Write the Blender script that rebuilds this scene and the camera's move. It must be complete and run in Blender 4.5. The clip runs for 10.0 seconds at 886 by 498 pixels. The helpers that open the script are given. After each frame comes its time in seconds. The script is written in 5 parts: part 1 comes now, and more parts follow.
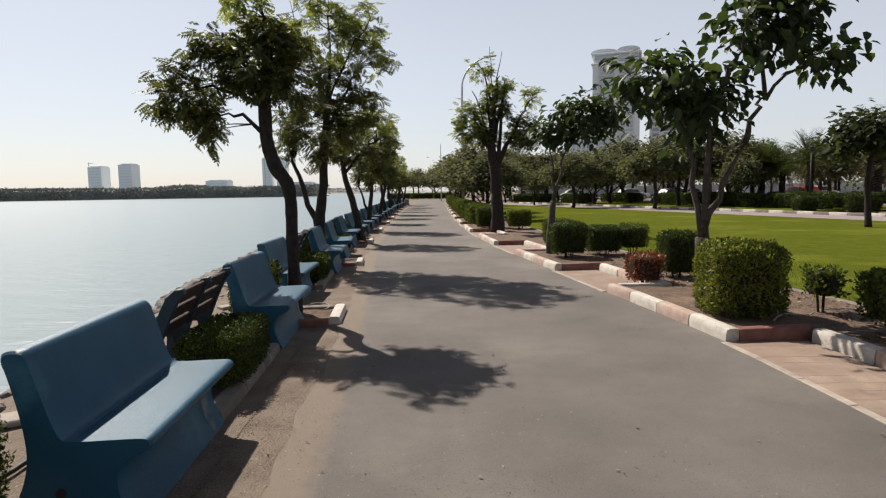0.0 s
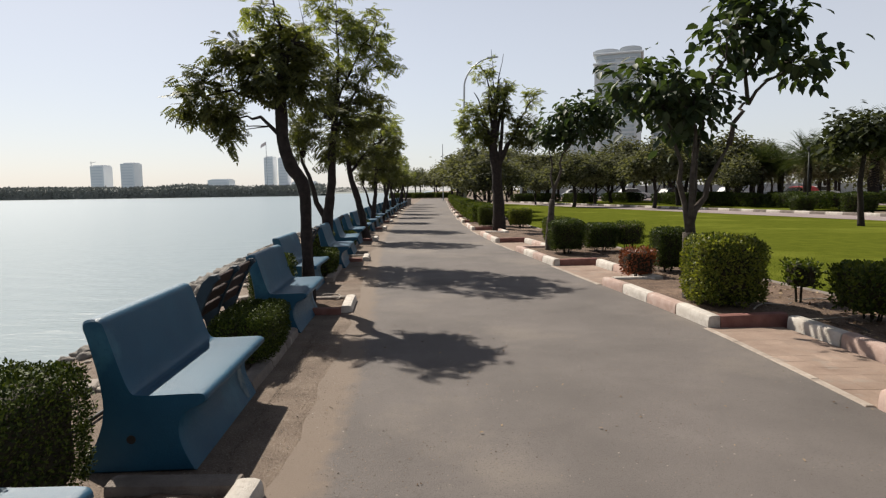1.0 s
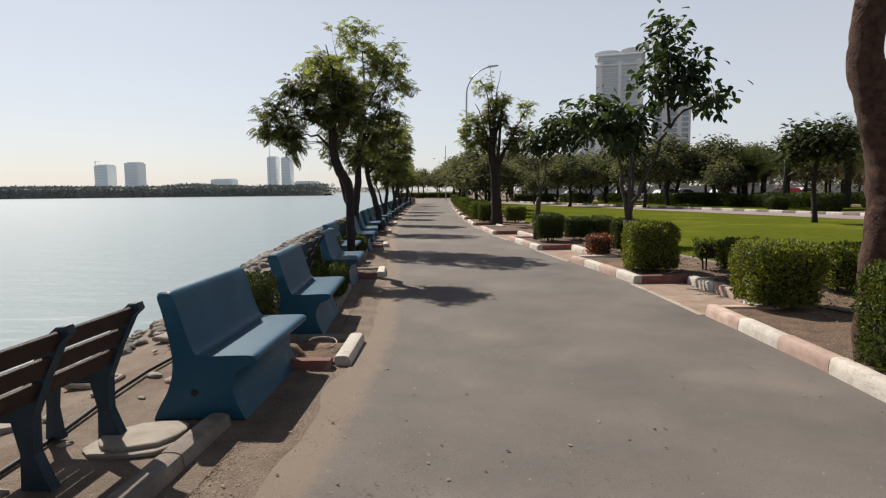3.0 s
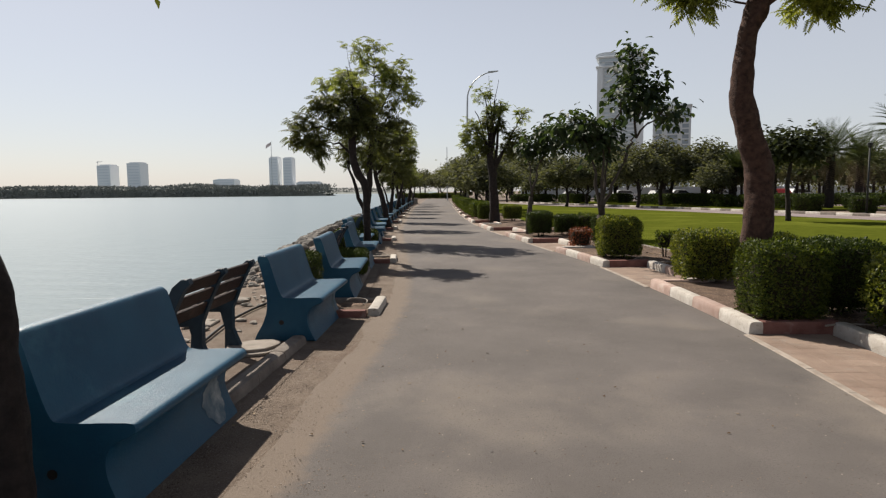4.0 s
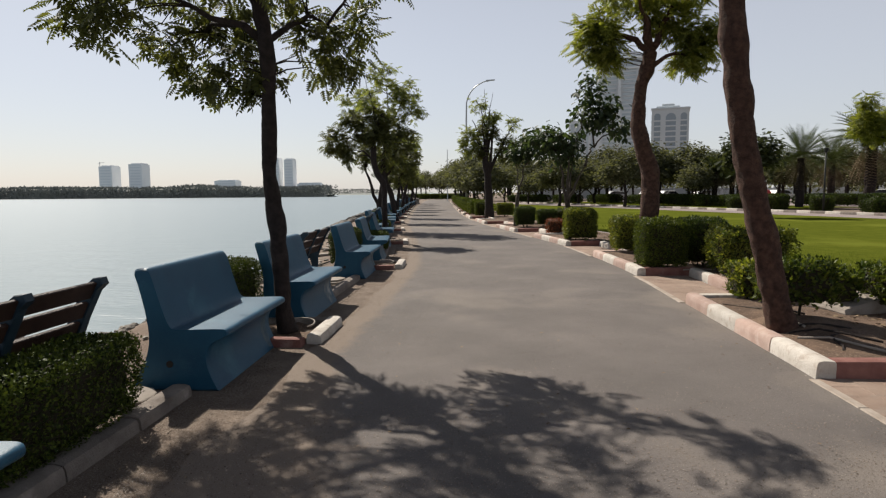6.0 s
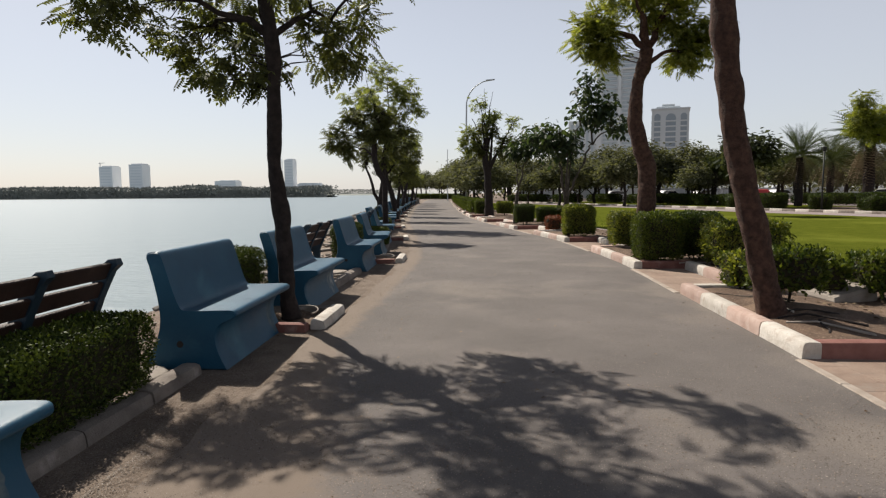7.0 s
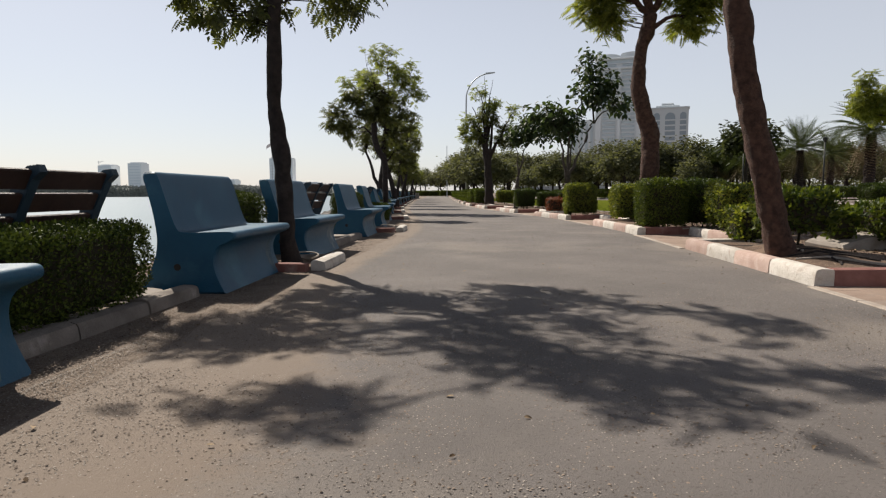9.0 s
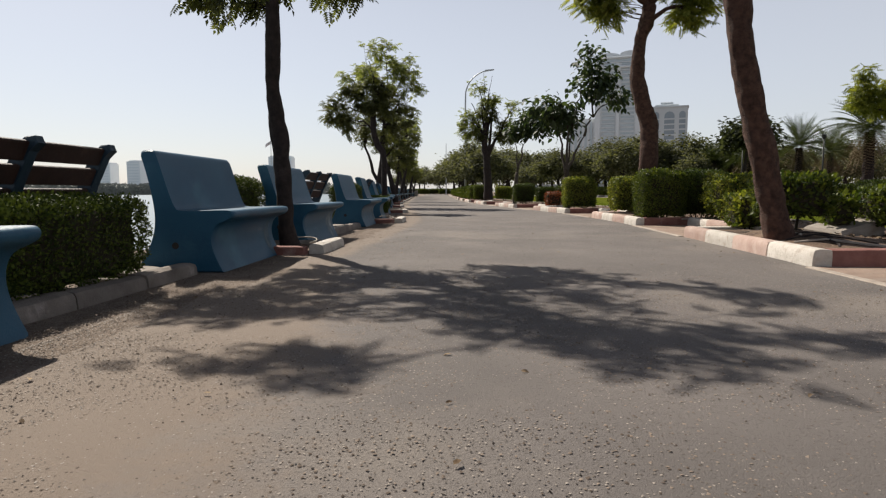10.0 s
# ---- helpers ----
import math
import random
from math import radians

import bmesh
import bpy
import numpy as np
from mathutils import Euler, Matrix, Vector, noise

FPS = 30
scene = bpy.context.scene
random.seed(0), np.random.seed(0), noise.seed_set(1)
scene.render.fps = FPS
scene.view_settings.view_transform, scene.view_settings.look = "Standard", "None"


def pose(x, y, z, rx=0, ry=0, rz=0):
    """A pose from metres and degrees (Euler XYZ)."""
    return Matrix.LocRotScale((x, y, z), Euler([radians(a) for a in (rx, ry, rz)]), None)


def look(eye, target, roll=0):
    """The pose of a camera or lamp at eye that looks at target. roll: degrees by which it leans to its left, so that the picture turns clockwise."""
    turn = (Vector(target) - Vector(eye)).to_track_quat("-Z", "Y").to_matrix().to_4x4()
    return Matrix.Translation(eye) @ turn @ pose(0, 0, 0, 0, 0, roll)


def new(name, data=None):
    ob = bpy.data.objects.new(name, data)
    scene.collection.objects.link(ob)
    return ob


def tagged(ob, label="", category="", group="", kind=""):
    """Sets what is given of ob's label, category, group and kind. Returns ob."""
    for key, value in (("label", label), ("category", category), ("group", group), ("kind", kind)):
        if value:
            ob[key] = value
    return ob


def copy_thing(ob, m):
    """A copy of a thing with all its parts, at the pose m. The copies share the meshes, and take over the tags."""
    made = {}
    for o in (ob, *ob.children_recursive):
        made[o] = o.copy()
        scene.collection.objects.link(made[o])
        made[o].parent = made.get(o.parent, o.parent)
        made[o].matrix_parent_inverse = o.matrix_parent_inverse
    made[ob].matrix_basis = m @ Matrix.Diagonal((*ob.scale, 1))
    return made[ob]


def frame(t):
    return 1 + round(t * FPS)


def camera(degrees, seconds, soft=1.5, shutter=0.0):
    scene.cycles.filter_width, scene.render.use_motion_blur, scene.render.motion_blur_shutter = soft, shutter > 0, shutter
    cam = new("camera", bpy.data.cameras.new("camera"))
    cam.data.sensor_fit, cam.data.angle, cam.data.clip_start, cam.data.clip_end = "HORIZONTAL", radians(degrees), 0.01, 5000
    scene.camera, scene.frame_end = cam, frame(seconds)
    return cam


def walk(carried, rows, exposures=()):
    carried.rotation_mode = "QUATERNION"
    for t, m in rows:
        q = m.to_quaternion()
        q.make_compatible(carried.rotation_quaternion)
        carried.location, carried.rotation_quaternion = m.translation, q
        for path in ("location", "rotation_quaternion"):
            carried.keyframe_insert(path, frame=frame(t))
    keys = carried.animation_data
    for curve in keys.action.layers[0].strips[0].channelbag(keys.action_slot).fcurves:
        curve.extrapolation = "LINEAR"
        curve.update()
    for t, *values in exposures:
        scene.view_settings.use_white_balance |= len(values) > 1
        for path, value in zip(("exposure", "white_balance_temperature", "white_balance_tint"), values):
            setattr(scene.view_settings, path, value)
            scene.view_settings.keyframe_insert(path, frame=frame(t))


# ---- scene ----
cam = camera(72.0, 10.0, soft=1.25)
PATH = [
    (0, (0.198, 0.629, 1.625), (0.132, 2.619, 1.435), -0.9),
    (0.5, (0.169, 0.457, 1.615), (0.099, 2.447, 1.425), -0.9),
    (1, (0.176, 0.057, 1.602), (0.105, 2.046, 1.411), -0.8),
    (1.5, (0.169, -0.583, 1.592), (0.096, 1.407, 1.401), -0.7),
    (2, (0.156, -1.336, 1.578), (0.082, 0.654, 1.388), -0.6),
    (2.5, (0.159, -2.183, 1.574), (0.083, -0.194, 1.384), -0.6),
    (4, (0.235, -5.293, 1.549), (0.154, -3.304, 1.361), -0.5),
    (4.5, (0.255, -6.429, 1.517), (0.174, -4.439, 1.331), -0.2),
    (5, (0.282, -7.601, 1.489), (0.203, -5.612, 1.305), -0.3),
    (5.5, (0.334, -8.743, 1.45), (0.253, -6.753, 1.266), -0.4),
    (7, (0.366, -9.379, 1.328), (0.284, -7.388, 1.146), -0.4),
    (7.5, (0.364, -9.353, 1.147), (0.283, -7.363, 0.965), -0.4),
    (8, (0.354, -9.344, 0.991), (0.272, -7.354, 0.81), -0.4),
    (8.5, (0.337, -9.333, 0.849), (0.257, -7.343, 0.668), -0.4),
    (9, (0.322, -9.321, 0.737), (0.243, -7.331, 0.554), -0.3),
    (9.5, (0.321, -9.325, 0.647), (0.244, -7.335, 0.461), -0.3),
    (10, (0.328, -9.334, 0.591), (0.252, -7.344, 0.404), -0.2),
]
walk(cam, [(t, look(eye, target, roll)) for t, eye, target, roll in PATH],
     ((0, 0.56), (2.5, 0.53), (4, 0.4), (5.5, 0.4), (7, 0.48), (10, 0.52)))

# ---- light ----
SUN = Vector((-0.63, 0.78, 1.0)).normalized()
world = bpy.data.worlds.new("sky")
scene.world = world
world.use_nodes = True
wn = world.node_tree.nodes
wl = world.node_tree.links
sky = wn.new("ShaderNodeTexSky")
sky.sky_type = "NISHITA"
sky.sun_disc = False
sky.sun_elevation = math.asin(SUN.z)
sky.sun_rotation = math.atan2(SUN.x, SUN.y)
sky.altitude = 0
sky.air_density, sky.dust_density, sky.ozone_density = 1.0, 1.0, 3.0
wn["Background"].inputs["Strength"].default_value = 0.028
wl.new(sky.outputs["Color"], wn["Background"].inputs["Color"])
haze = wn.new("ShaderNodeBackground")  # summer haze, thick along the horizon and thinning out overhead
haze.inputs["Color"].default_value = (0.985, 0.975, 1.0, 1)
up = wn.new("ShaderNodeTexCoord")
split = wn.new("ShaderNodeSeparateXYZ")
thin = wn.new("ShaderNodeValToRGB")
thin.color_ramp.interpolation = "B_SPLINE"
for k, (at, v) in enumerate(((0.0, 0.35), (0.32, 0.36), (0.66, 0.08), (1.0, 0.02))):
    stop = thin.color_ramp.elements[k] if k < 2 else thin.color_ramp.elements.new(at)
    stop.position, stop.color = at, (v, v, v, 1)
wl.new(up.outputs["Generated"], split.inputs[0])
wl.new(split.outputs["Z"], thin.inputs["Fac"])
wl.new(thin.outputs["Color"], haze.inputs["Strength"])
both = wn.new("ShaderNodeAddShader")
wl.new(wn["Background"].outputs[0], both.inputs[0])
wl.new(haze.outputs[0], both.inputs[1])
wl.new(both.outputs[0], wn["World Output"].inputs["Surface"])
lamp_data = bpy.data.lights.new("sun", "SUN")
lamp_data.energy = 5.0
lamp_data.angle = radians(0.6)
lamp_data.color = (1.0, 0.93, 0.82)
sun = new("sun", lamp_data)
sun.matrix_world = look((0, 0, 60), Vector((0, 0, 60)) - SUN)


# ---- materials ----
def mat(name, low, high, scale=8.0, rough=0.8, bump=0.2, bump_scale=60.0, spot=None, spot_scale=1.0,
        spot_at=0.55, metal=0.0, island=0.0, leaf=0.0, per_object=0.0, spec=0.3, grain=None, dust=None):
    """A surface whose colour wanders between two values at two scales, with spots of a third, and a fine relief."""
    m = bpy.data.materials.new(name)
    m.use_nodes = True
    n, link = m.node_tree.nodes, m.node_tree.links
    p = n["Principled BSDF"]
    p.inputs["Roughness"].default_value = rough
    p.inputs["Metallic"].default_value = metal
    p.inputs["Specular IOR Level"].default_value = spec
    geo = n.new("ShaderNodeNewGeometry")
    where = geo.outputs["Position"]

    def tex(s, detail=6.0, r=0.6):
        t = n.new("ShaderNodeTexNoise")
        t.inputs["Scale"].default_value, t.inputs["Detail"].default_value, t.inputs["Roughness"].default_value = s, detail, r
        link.new(where, t.inputs["Vector"])
        return t.outputs["Fac"]

    def ramp(fac, a, b, lo=0.3, hi=0.7):
        r = n.new("ShaderNodeValToRGB")
        r.color_ramp.elements[0].position, r.color_ramp.elements[1].position = lo, hi
        r.color_ramp.elements[0].color, r.color_ramp.elements[1].color = (*a, 1), (*b, 1)
        link.new(fac, r.inputs["Fac"])
        return r.outputs["Color"]

    def mix(fac, a, b, kind="MIX"):
        x = n.new("ShaderNodeMix")
        x.data_type, x.blend_type = "RGBA", kind
        if isinstance(fac, float):
            x.inputs["Factor"].default_value = fac
        else:
            link.new(fac, x.inputs["Factor"])
        for sock, val in ((6, a), (7, b)):
            if isinstance(val, tuple):
                x.inputs[sock].default_value = (*val, 1)
            else:
                link.new(val, x.inputs[sock])
        return x.outputs[2]

    fac = tex(scale)
    if island:
        add = n.new("ShaderNodeMath")
        add.operation = "MULTIPLY_ADD"
        link.new(geo.outputs["Random Per Island"], add.inputs[0])
        add.inputs[1].default_value, add.inputs[2].default_value = island, -island / 2
        plus = n.new("ShaderNodeMath")
        link.new(add.outputs[0], plus.inputs[0])
        link.new(fac, plus.inputs[1])
        fac = plus.outputs[0]
    colour = ramp(fac, low, high)
    if spot:
        colour = mix(ramp(tex(spot_scale, 5.0), (0, 0, 0), (1, 1, 1), spot_at, spot_at + 0.12), colour, spot)
    if grain:
        colour = mix(ramp(tex(grain[0], 3.0, 0.7), (0, 0, 0), (1, 1, 1), 0.56, 0.66), colour, grain[1])
    if dust:  # sand blown in from the edge, thinning out in patches
        at = n.new("ShaderNodeAttribute")
        at.attribute_name = "dust"
        plus = n.new("ShaderNodeMath")
        link.new(at.outputs["Fac"], plus.inputs[0])
        link.new(tex(3.0, 9.0, 0.75), plus.inputs[1])
        colour = mix(ramp(plus.outputs[0], (0, 0, 0), (1, 1, 1), 0.72, 1.15), colour, dust)
    if per_object:
        info = n.new("ShaderNodeObjectInfo")
        hsv = n.new("ShaderNodeHueSaturation")
        mr = n.new("ShaderNodeMapRange")
        mr.inputs["To Min"].default_value, mr.inputs["To Max"].default_value = 1 - per_object, 1 + per_object
        link.new(info.outputs["Random"], mr.inputs["Value"])
        link.new(mr.outputs["Result"], hsv.inputs["Value"])
        link.new(colour, hsv.inputs["Color"])
        colour = hsv.outputs["Color"]
    link.new(colour, p.inputs["Base Color"])
    if bump:
        b = n.new("ShaderNodeBump")
        b.inputs["Strength"].default_value, b.inputs["Distance"].default_value = bump, 0.02
        link.new(tex(bump_scale, 8.0, 0.7), b.inputs["Height"])
        link.new(b.outputs["Normal"], p.inputs["Normal"])
    if leaf:
        tr = n.new("ShaderNodeBsdfTranslucent")
        warm = mix(1.0, colour, (1.4, 1.4, 0.6), "MULTIPLY")
        link.new(warm, tr.inputs["Color"])
        sh = n.new("ShaderNodeMixShader")
        sh.inputs["Fac"].default_value = leaf
        link.new(p.outputs["BSDF"], sh.inputs[1])
        link.new(tr.outputs["BSDF"], sh.inputs[2])
        link.new(sh.outputs["Shader"], n["Material Output"].inputs["Surface"])
    return m


ASPHALT = mat("asphalt", (0.100, 0.0870, 0.0805), (0.153, 0.133, 0.123), 0.8, 0.85, 0.45, 150, (0.172, 0.147, 0.128), 0.42, 0.53, grain=(75, (0.0896, 0.0768, 0.0696)), dust=(0.175, 0.136, 0.107))
DIRT = mat("sandy_dirt", (0.120, 0.088, 0.067), (0.215, 0.165, 0.128), 3.0, 0.95, 0.9, 50, (0.130, 0.084, 0.060), 0.9, 0.56, grain=(90, (0.26, 0.215, 0.178)))
SOIL = mat("bed_soil", (0.066, 0.042, 0.029), (0.150, 0.098, 0.068), 4.0, 0.95, 0.9, 40, (0.24, 0.16, 0.112), 1.2, 0.58, grain=(50, (0.264, 0.192, 0.136)))
GROUND = mat("open_ground", (0.16, 0.128, 0.096), (0.256, 0.216, 0.168), 0.6, 0.95, 0.6, 25, (0.128, 0.088, 0.064), 0.08, 0.55)
LAWN = mat("lawn_turf", (0.066, 0.079, 0.011), (0.096, 0.110, 0.015), 3.0, 1.0, 0.8, 70, (0.118, 0.132, 0.02), 0.22, 0.52, spec=0.0)
BLADE = mat("grass_blade", (0.06, 0.085, 0.010), (0.115, 0.145, 0.018), 2.0, 0.8, 0, spec=0.1, leaf=0.35, island=0.6)
BLUE = mat("blue_painted_concrete", (0.008, 0.054, 0.104), (0.015, 0.080, 0.138), 2.5, 0.45, 0.2, 70, (0.034, 0.120, 0.176), 1.4, 0.57, grain=(35, (0.012, 0.068, 0.120)), spec=0.30)
# Pale tone for sunlight glancing off a blue riser, put into the colour.
GLANCE_PALE = mat("glancing_light_on_blue", (0.05, 0.10, 0.14), (0.21, 0.235, 0.25), 6.0, 0.8, 0.3, 70, (0.30, 0.32, 0.32), 4.0, 0.5)
WORN = mat("worn_bare_concrete", (0.04, 0.085, 0.12), (0.15, 0.18, 0.19), 12, 0.9, 0.4, 80)
WHITE_KERB = mat("white_kerb_paint", (0.43, 0.385, 0.335), (0.592, 0.552, 0.504), 6, 0.8, 0.6, 50, (0.37, 0.30, 0.25), 7.0, 0.57, per_object=0.12, grain=(28, (0.42, 0.37, 0.32)))
PINK_KERB = mat("faded_red_kerb_paint", (0.344, 0.232, 0.192), (0.456, 0.344, 0.296), 6, 0.85, 0.5, 70, (0.48, 0.384, 0.336), 3.5, 0.56, per_object=0.12)
RED_KERB = mat("red_kerb_paint", (0.16, 0.0656, 0.0544), (0.24, 0.116, 0.096), 7, 0.85, 0.5, 70, (0.288, 0.192, 0.168), 4.0, 0.6, per_object=0.12)
GREY_KERB = mat("grey_kerb_concrete", (0.136, 0.112, 0.096), (0.256, 0.22, 0.192), 5, 0.9, 0.6, 70, (0.4, 0.352, 0.32), 2.5, 0.6, per_object=0.1)
PAVER = mat("tan_paver", (0.20, 0.140, 0.108), (0.315, 0.235, 0.185), 2.2, 0.9, 0.5, 60, (0.25, 0.20, 0.165), 4.5, 0.55, per_object=0.07, grain=(40, (0.24, 0.165, 0.125)))
EDGE_STONE = mat("pale_edging_stone", (0.27, 0.22, 0.18), (0.40, 0.345, 0.295), 7, 0.9, 0.5, 60, (0.22, 0.17, 0.135), 3.0, 0.58, per_object=0.1)
ROAD_PINK = mat("pinkish_park_road", (0.2, 0.16, 0.156), (0.272, 0.224, 0.216), 0.7, 0.9, 0.3, 40, (0.208, 0.16, 0.152), 0.2, 0.55)
SLAB = mat("stone_slab", (0.208, 0.176, 0.152), (0.336, 0.296, 0.256), 4, 0.9, 0.5, 60, (0.2, 0.152, 0.12), 2.0, 0.6, per_object=0.12)
ROCK = mat("shore_rock", (0.08, 0.072, 0.064), (0.24, 0.216, 0.192), 4, 0.9, 0.8, 30, (0.072, 0.068, 0.064), 2.0, 0.58, island=0.5)
BARK = mat("grey_brown_bark", (0.0128, 0.0096, 0.0096), (0.0384, 0.0288, 0.0256), 14, 0.95, 1.0, 45, (0.0496, 0.0384, 0.0336), 5, 0.6)
BARK_RED = mat("red_brown_bark", (0.028, 0.0145, 0.011), (0.100, 0.053, 0.038), 16, 0.95, 1.0, 32, (0.070, 0.044, 0.034), 4, 0.6)
BARK_PALE = mat("pale_grey_bark", (0.04, 0.032, 0.0264), (0.092, 0.076, 0.0624), 12, 0.95, 0.8, 50)
NEEM = mat("neem_leaf", (0.046, 0.054, 0.019), (0.105, 0.112, 0.038), 1.6, 0.55, 0, leaf=0.45, island=0.5, spec=0.4)
NEEM_PALE = mat("pale_neem_leaf", (0.10, 0.12, 0.04), (0.22, 0.24, 0.09), 1.6, 0.6, 0, leaf=0.55, island=0.5)
TUFT = mat("yellow_green_leaf", (0.10, 0.12, 0.024), (0.25, 0.26, 0.06), 1.6, 0.6, 0, leaf=0.5, island=0.5)
FAR_DARK = mat("dark_umbrella_leaf", (0.030, 0.037, 0.024), (0.070, 0.080, 0.050), 0.8, 0.7, 0, leaf=0.25, island=0.6, spec=0.08)
PALE_STONE = mat("pale_stone", (0.20, 0.175, 0.15), (0.40, 0.36, 0.31), 9, 0.9, 0.5, 60, (0.16, 0.125, 0.10), 5, 0.6)
BROAD = mat("broad_leaf", (0.02, 0.036, 0.016), (0.048, 0.07, 0.028), 1.8, 0.58, 0, leaf=0.35, island=0.5, spec=0.5)
HEDGE = mat("hedge_leaf", (0.030, 0.048, 0.010), (0.095, 0.115, 0.020), 2.2, 0.5, 0, leaf=0.36, island=0.7, spec=0.2)
# Shaded copy of the hedge leaf: darker and less translucent for the bench side.
HEDGE_SHADED = mat("shaded_hedge_leaf", (0.022, 0.036, 0.008), (0.085, 0.108, 0.018), 2.2, 0.6, 0, leaf=0.10, island=0.7, spec=0.12)
HEDGE_LIME = mat("variegated_hedge_leaf", (0.05, 0.0725, 0.012), (0.19, 0.2, 0.036), 2.5, 0.5, 0, leaf=0.42, island=0.65, spec=0.3)
HEDGE_DARK = mat("dark_hedge_leaf", (0.020, 0.034, 0.009), (0.058, 0.078, 0.017), 2.2, 0.5, 0, leaf=0.30, island=0.7, spec=0.2)
RED_LEAF = mat("red_shrub_leaf", (0.08, 0.028, 0.012), (0.208, 0.056, 0.024), 3.0, 0.5, 0, leaf=0.25, island=0.9)
TWIG = mat("stem_and_core_brown", (0.016, 0.0144, 0.008), (0.036, 0.028, 0.016), 9, 0.95, 0.3, 40)
STRAW = mat("dead_palm_frond", (0.176, 0.136, 0.08), (0.288, 0.232, 0.152), 4, 0.9, 0, island=0.5)
PALM = mat("palm_leaflet", (0.044, 0.064, 0.028), (0.096, 0.12, 0.056), 2, 0.5, 0, leaf=0.2, island=0.6)
WOOD = mat("dark_brown_slat", (0.021, 0.0096, 0.0072), (0.045, 0.021, 0.015), 9, 0.6, 0.4, 50, (0.072, 0.042, 0.03), 6, 0.62, per_object=0.15)
IRON = mat("dark_blue_cast_frame", (0.0096, 0.0224, 0.036), (0.0192, 0.04, 0.06), 8, 0.5, 0.3, 60, (0.048, 0.056, 0.064), 7, 0.64)
HOSE = mat("pale_irrigation_hose", (0.24, 0.208, 0.176), (0.336, 0.296, 0.256), 10, 0.7, 0.1)
CABLE = mat("black_cable", (0.012, 0.0112, 0.0104), (0.028, 0.024, 0.0224), 10, 0.6, 0.1)
POST = mat("dark_painted_post", (0.012, 0.014, 0.013), (0.03, 0.032, 0.03), 6, 0.6, 0.1)
STEEL = mat("galvanised_steel", (0.36, 0.37, 0.38), (0.46, 0.47, 0.48), 3, 0.45, 0.1, 40, metal=0.6)
LITTER = mat("dry_leaf_litter", (0.08, 0.048, 0.024), (0.264, 0.192, 0.12), 30, 0.9, 0, island=1.0)
SAND = mat("sandy_grit", (0.096, 0.072, 0.056), (0.216, 0.168, 0.132), 20, 0.95, 0, island=1.0)
PEBBLE = mat("loose_grit", (0.115, 0.097, 0.083), (0.29, 0.25, 0.215), 30, 0.9, 0, island=1.0)
# Leaf colour lightened and greyed: the haze over the water is mixed in.
HAZED_SHORE = mat("hazed_far_shore", (0.19, 0.20, 0.185), (0.24, 0.25, 0.23), 0.12, 0.95, 0.0)
FAR_TREE = mat("far_tree_leaf", (0.062, 0.066, 0.044), (0.14, 0.144, 0.094), 0.8, 0.7, 0, leaf=0.35, island=0.7, spec=0.08)
# Tower wall and band glazing sit close in tone: distance haze painted in.
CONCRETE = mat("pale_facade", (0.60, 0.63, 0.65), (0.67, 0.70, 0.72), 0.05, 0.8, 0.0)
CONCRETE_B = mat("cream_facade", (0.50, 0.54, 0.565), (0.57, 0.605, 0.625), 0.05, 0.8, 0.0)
GLASS_BAND = mat("hazed_blue_glazing", (0.40, 0.46, 0.50), (0.48, 0.54, 0.58), 0.06, 0.45, 0.0, spec=0.6)
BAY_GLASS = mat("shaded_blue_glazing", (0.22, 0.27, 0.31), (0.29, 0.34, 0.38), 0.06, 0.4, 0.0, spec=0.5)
# Walls and windows across the water, bleached towards the sky by painted haze.
HAZE_BLOCK = mat("hazed_far_facade", (0.76, 0.78, 0.80), (0.82, 0.83, 0.84), 0.02, 0.9, 0.0)
HAZE_GLASS = mat("hazed_far_glazing", (0.66, 0.69, 0.72), (0.71, 0.74, 0.77), 0.02, 0.9, 0.0)
FLAG = mat("faded_flag_cloth", (0.62, 0.52, 0.50), (0.7, 0.6, 0.58), 0.4, 0.9, 0)
CAR_WHITE = mat("white_car_paint", (0.576, 0.576, 0.576), (0.64, 0.64, 0.64), 1, 0.25, 0, spec=0.5)
CAR_RED = mat("red_car_paint", (0.36, 0.024, 0.024), (0.44, 0.04, 0.04), 1, 0.3, 0, spec=0.5)
CAR_DARK = mat("dark_car_paint", (0.024, 0.028, 0.032), (0.04, 0.044, 0.048), 1, 0.25, 0, spec=0.5)
CAR_GLASS = mat("car_glass", (0.01, 0.012, 0.014), (0.02, 0.022, 0.025), 1, 0.08, 0, spec=0.6)
RUBBER = mat("tyre_rubber", (0.015, 0.015, 0.015), (0.03, 0.03, 0.03), 20, 0.9, 0)


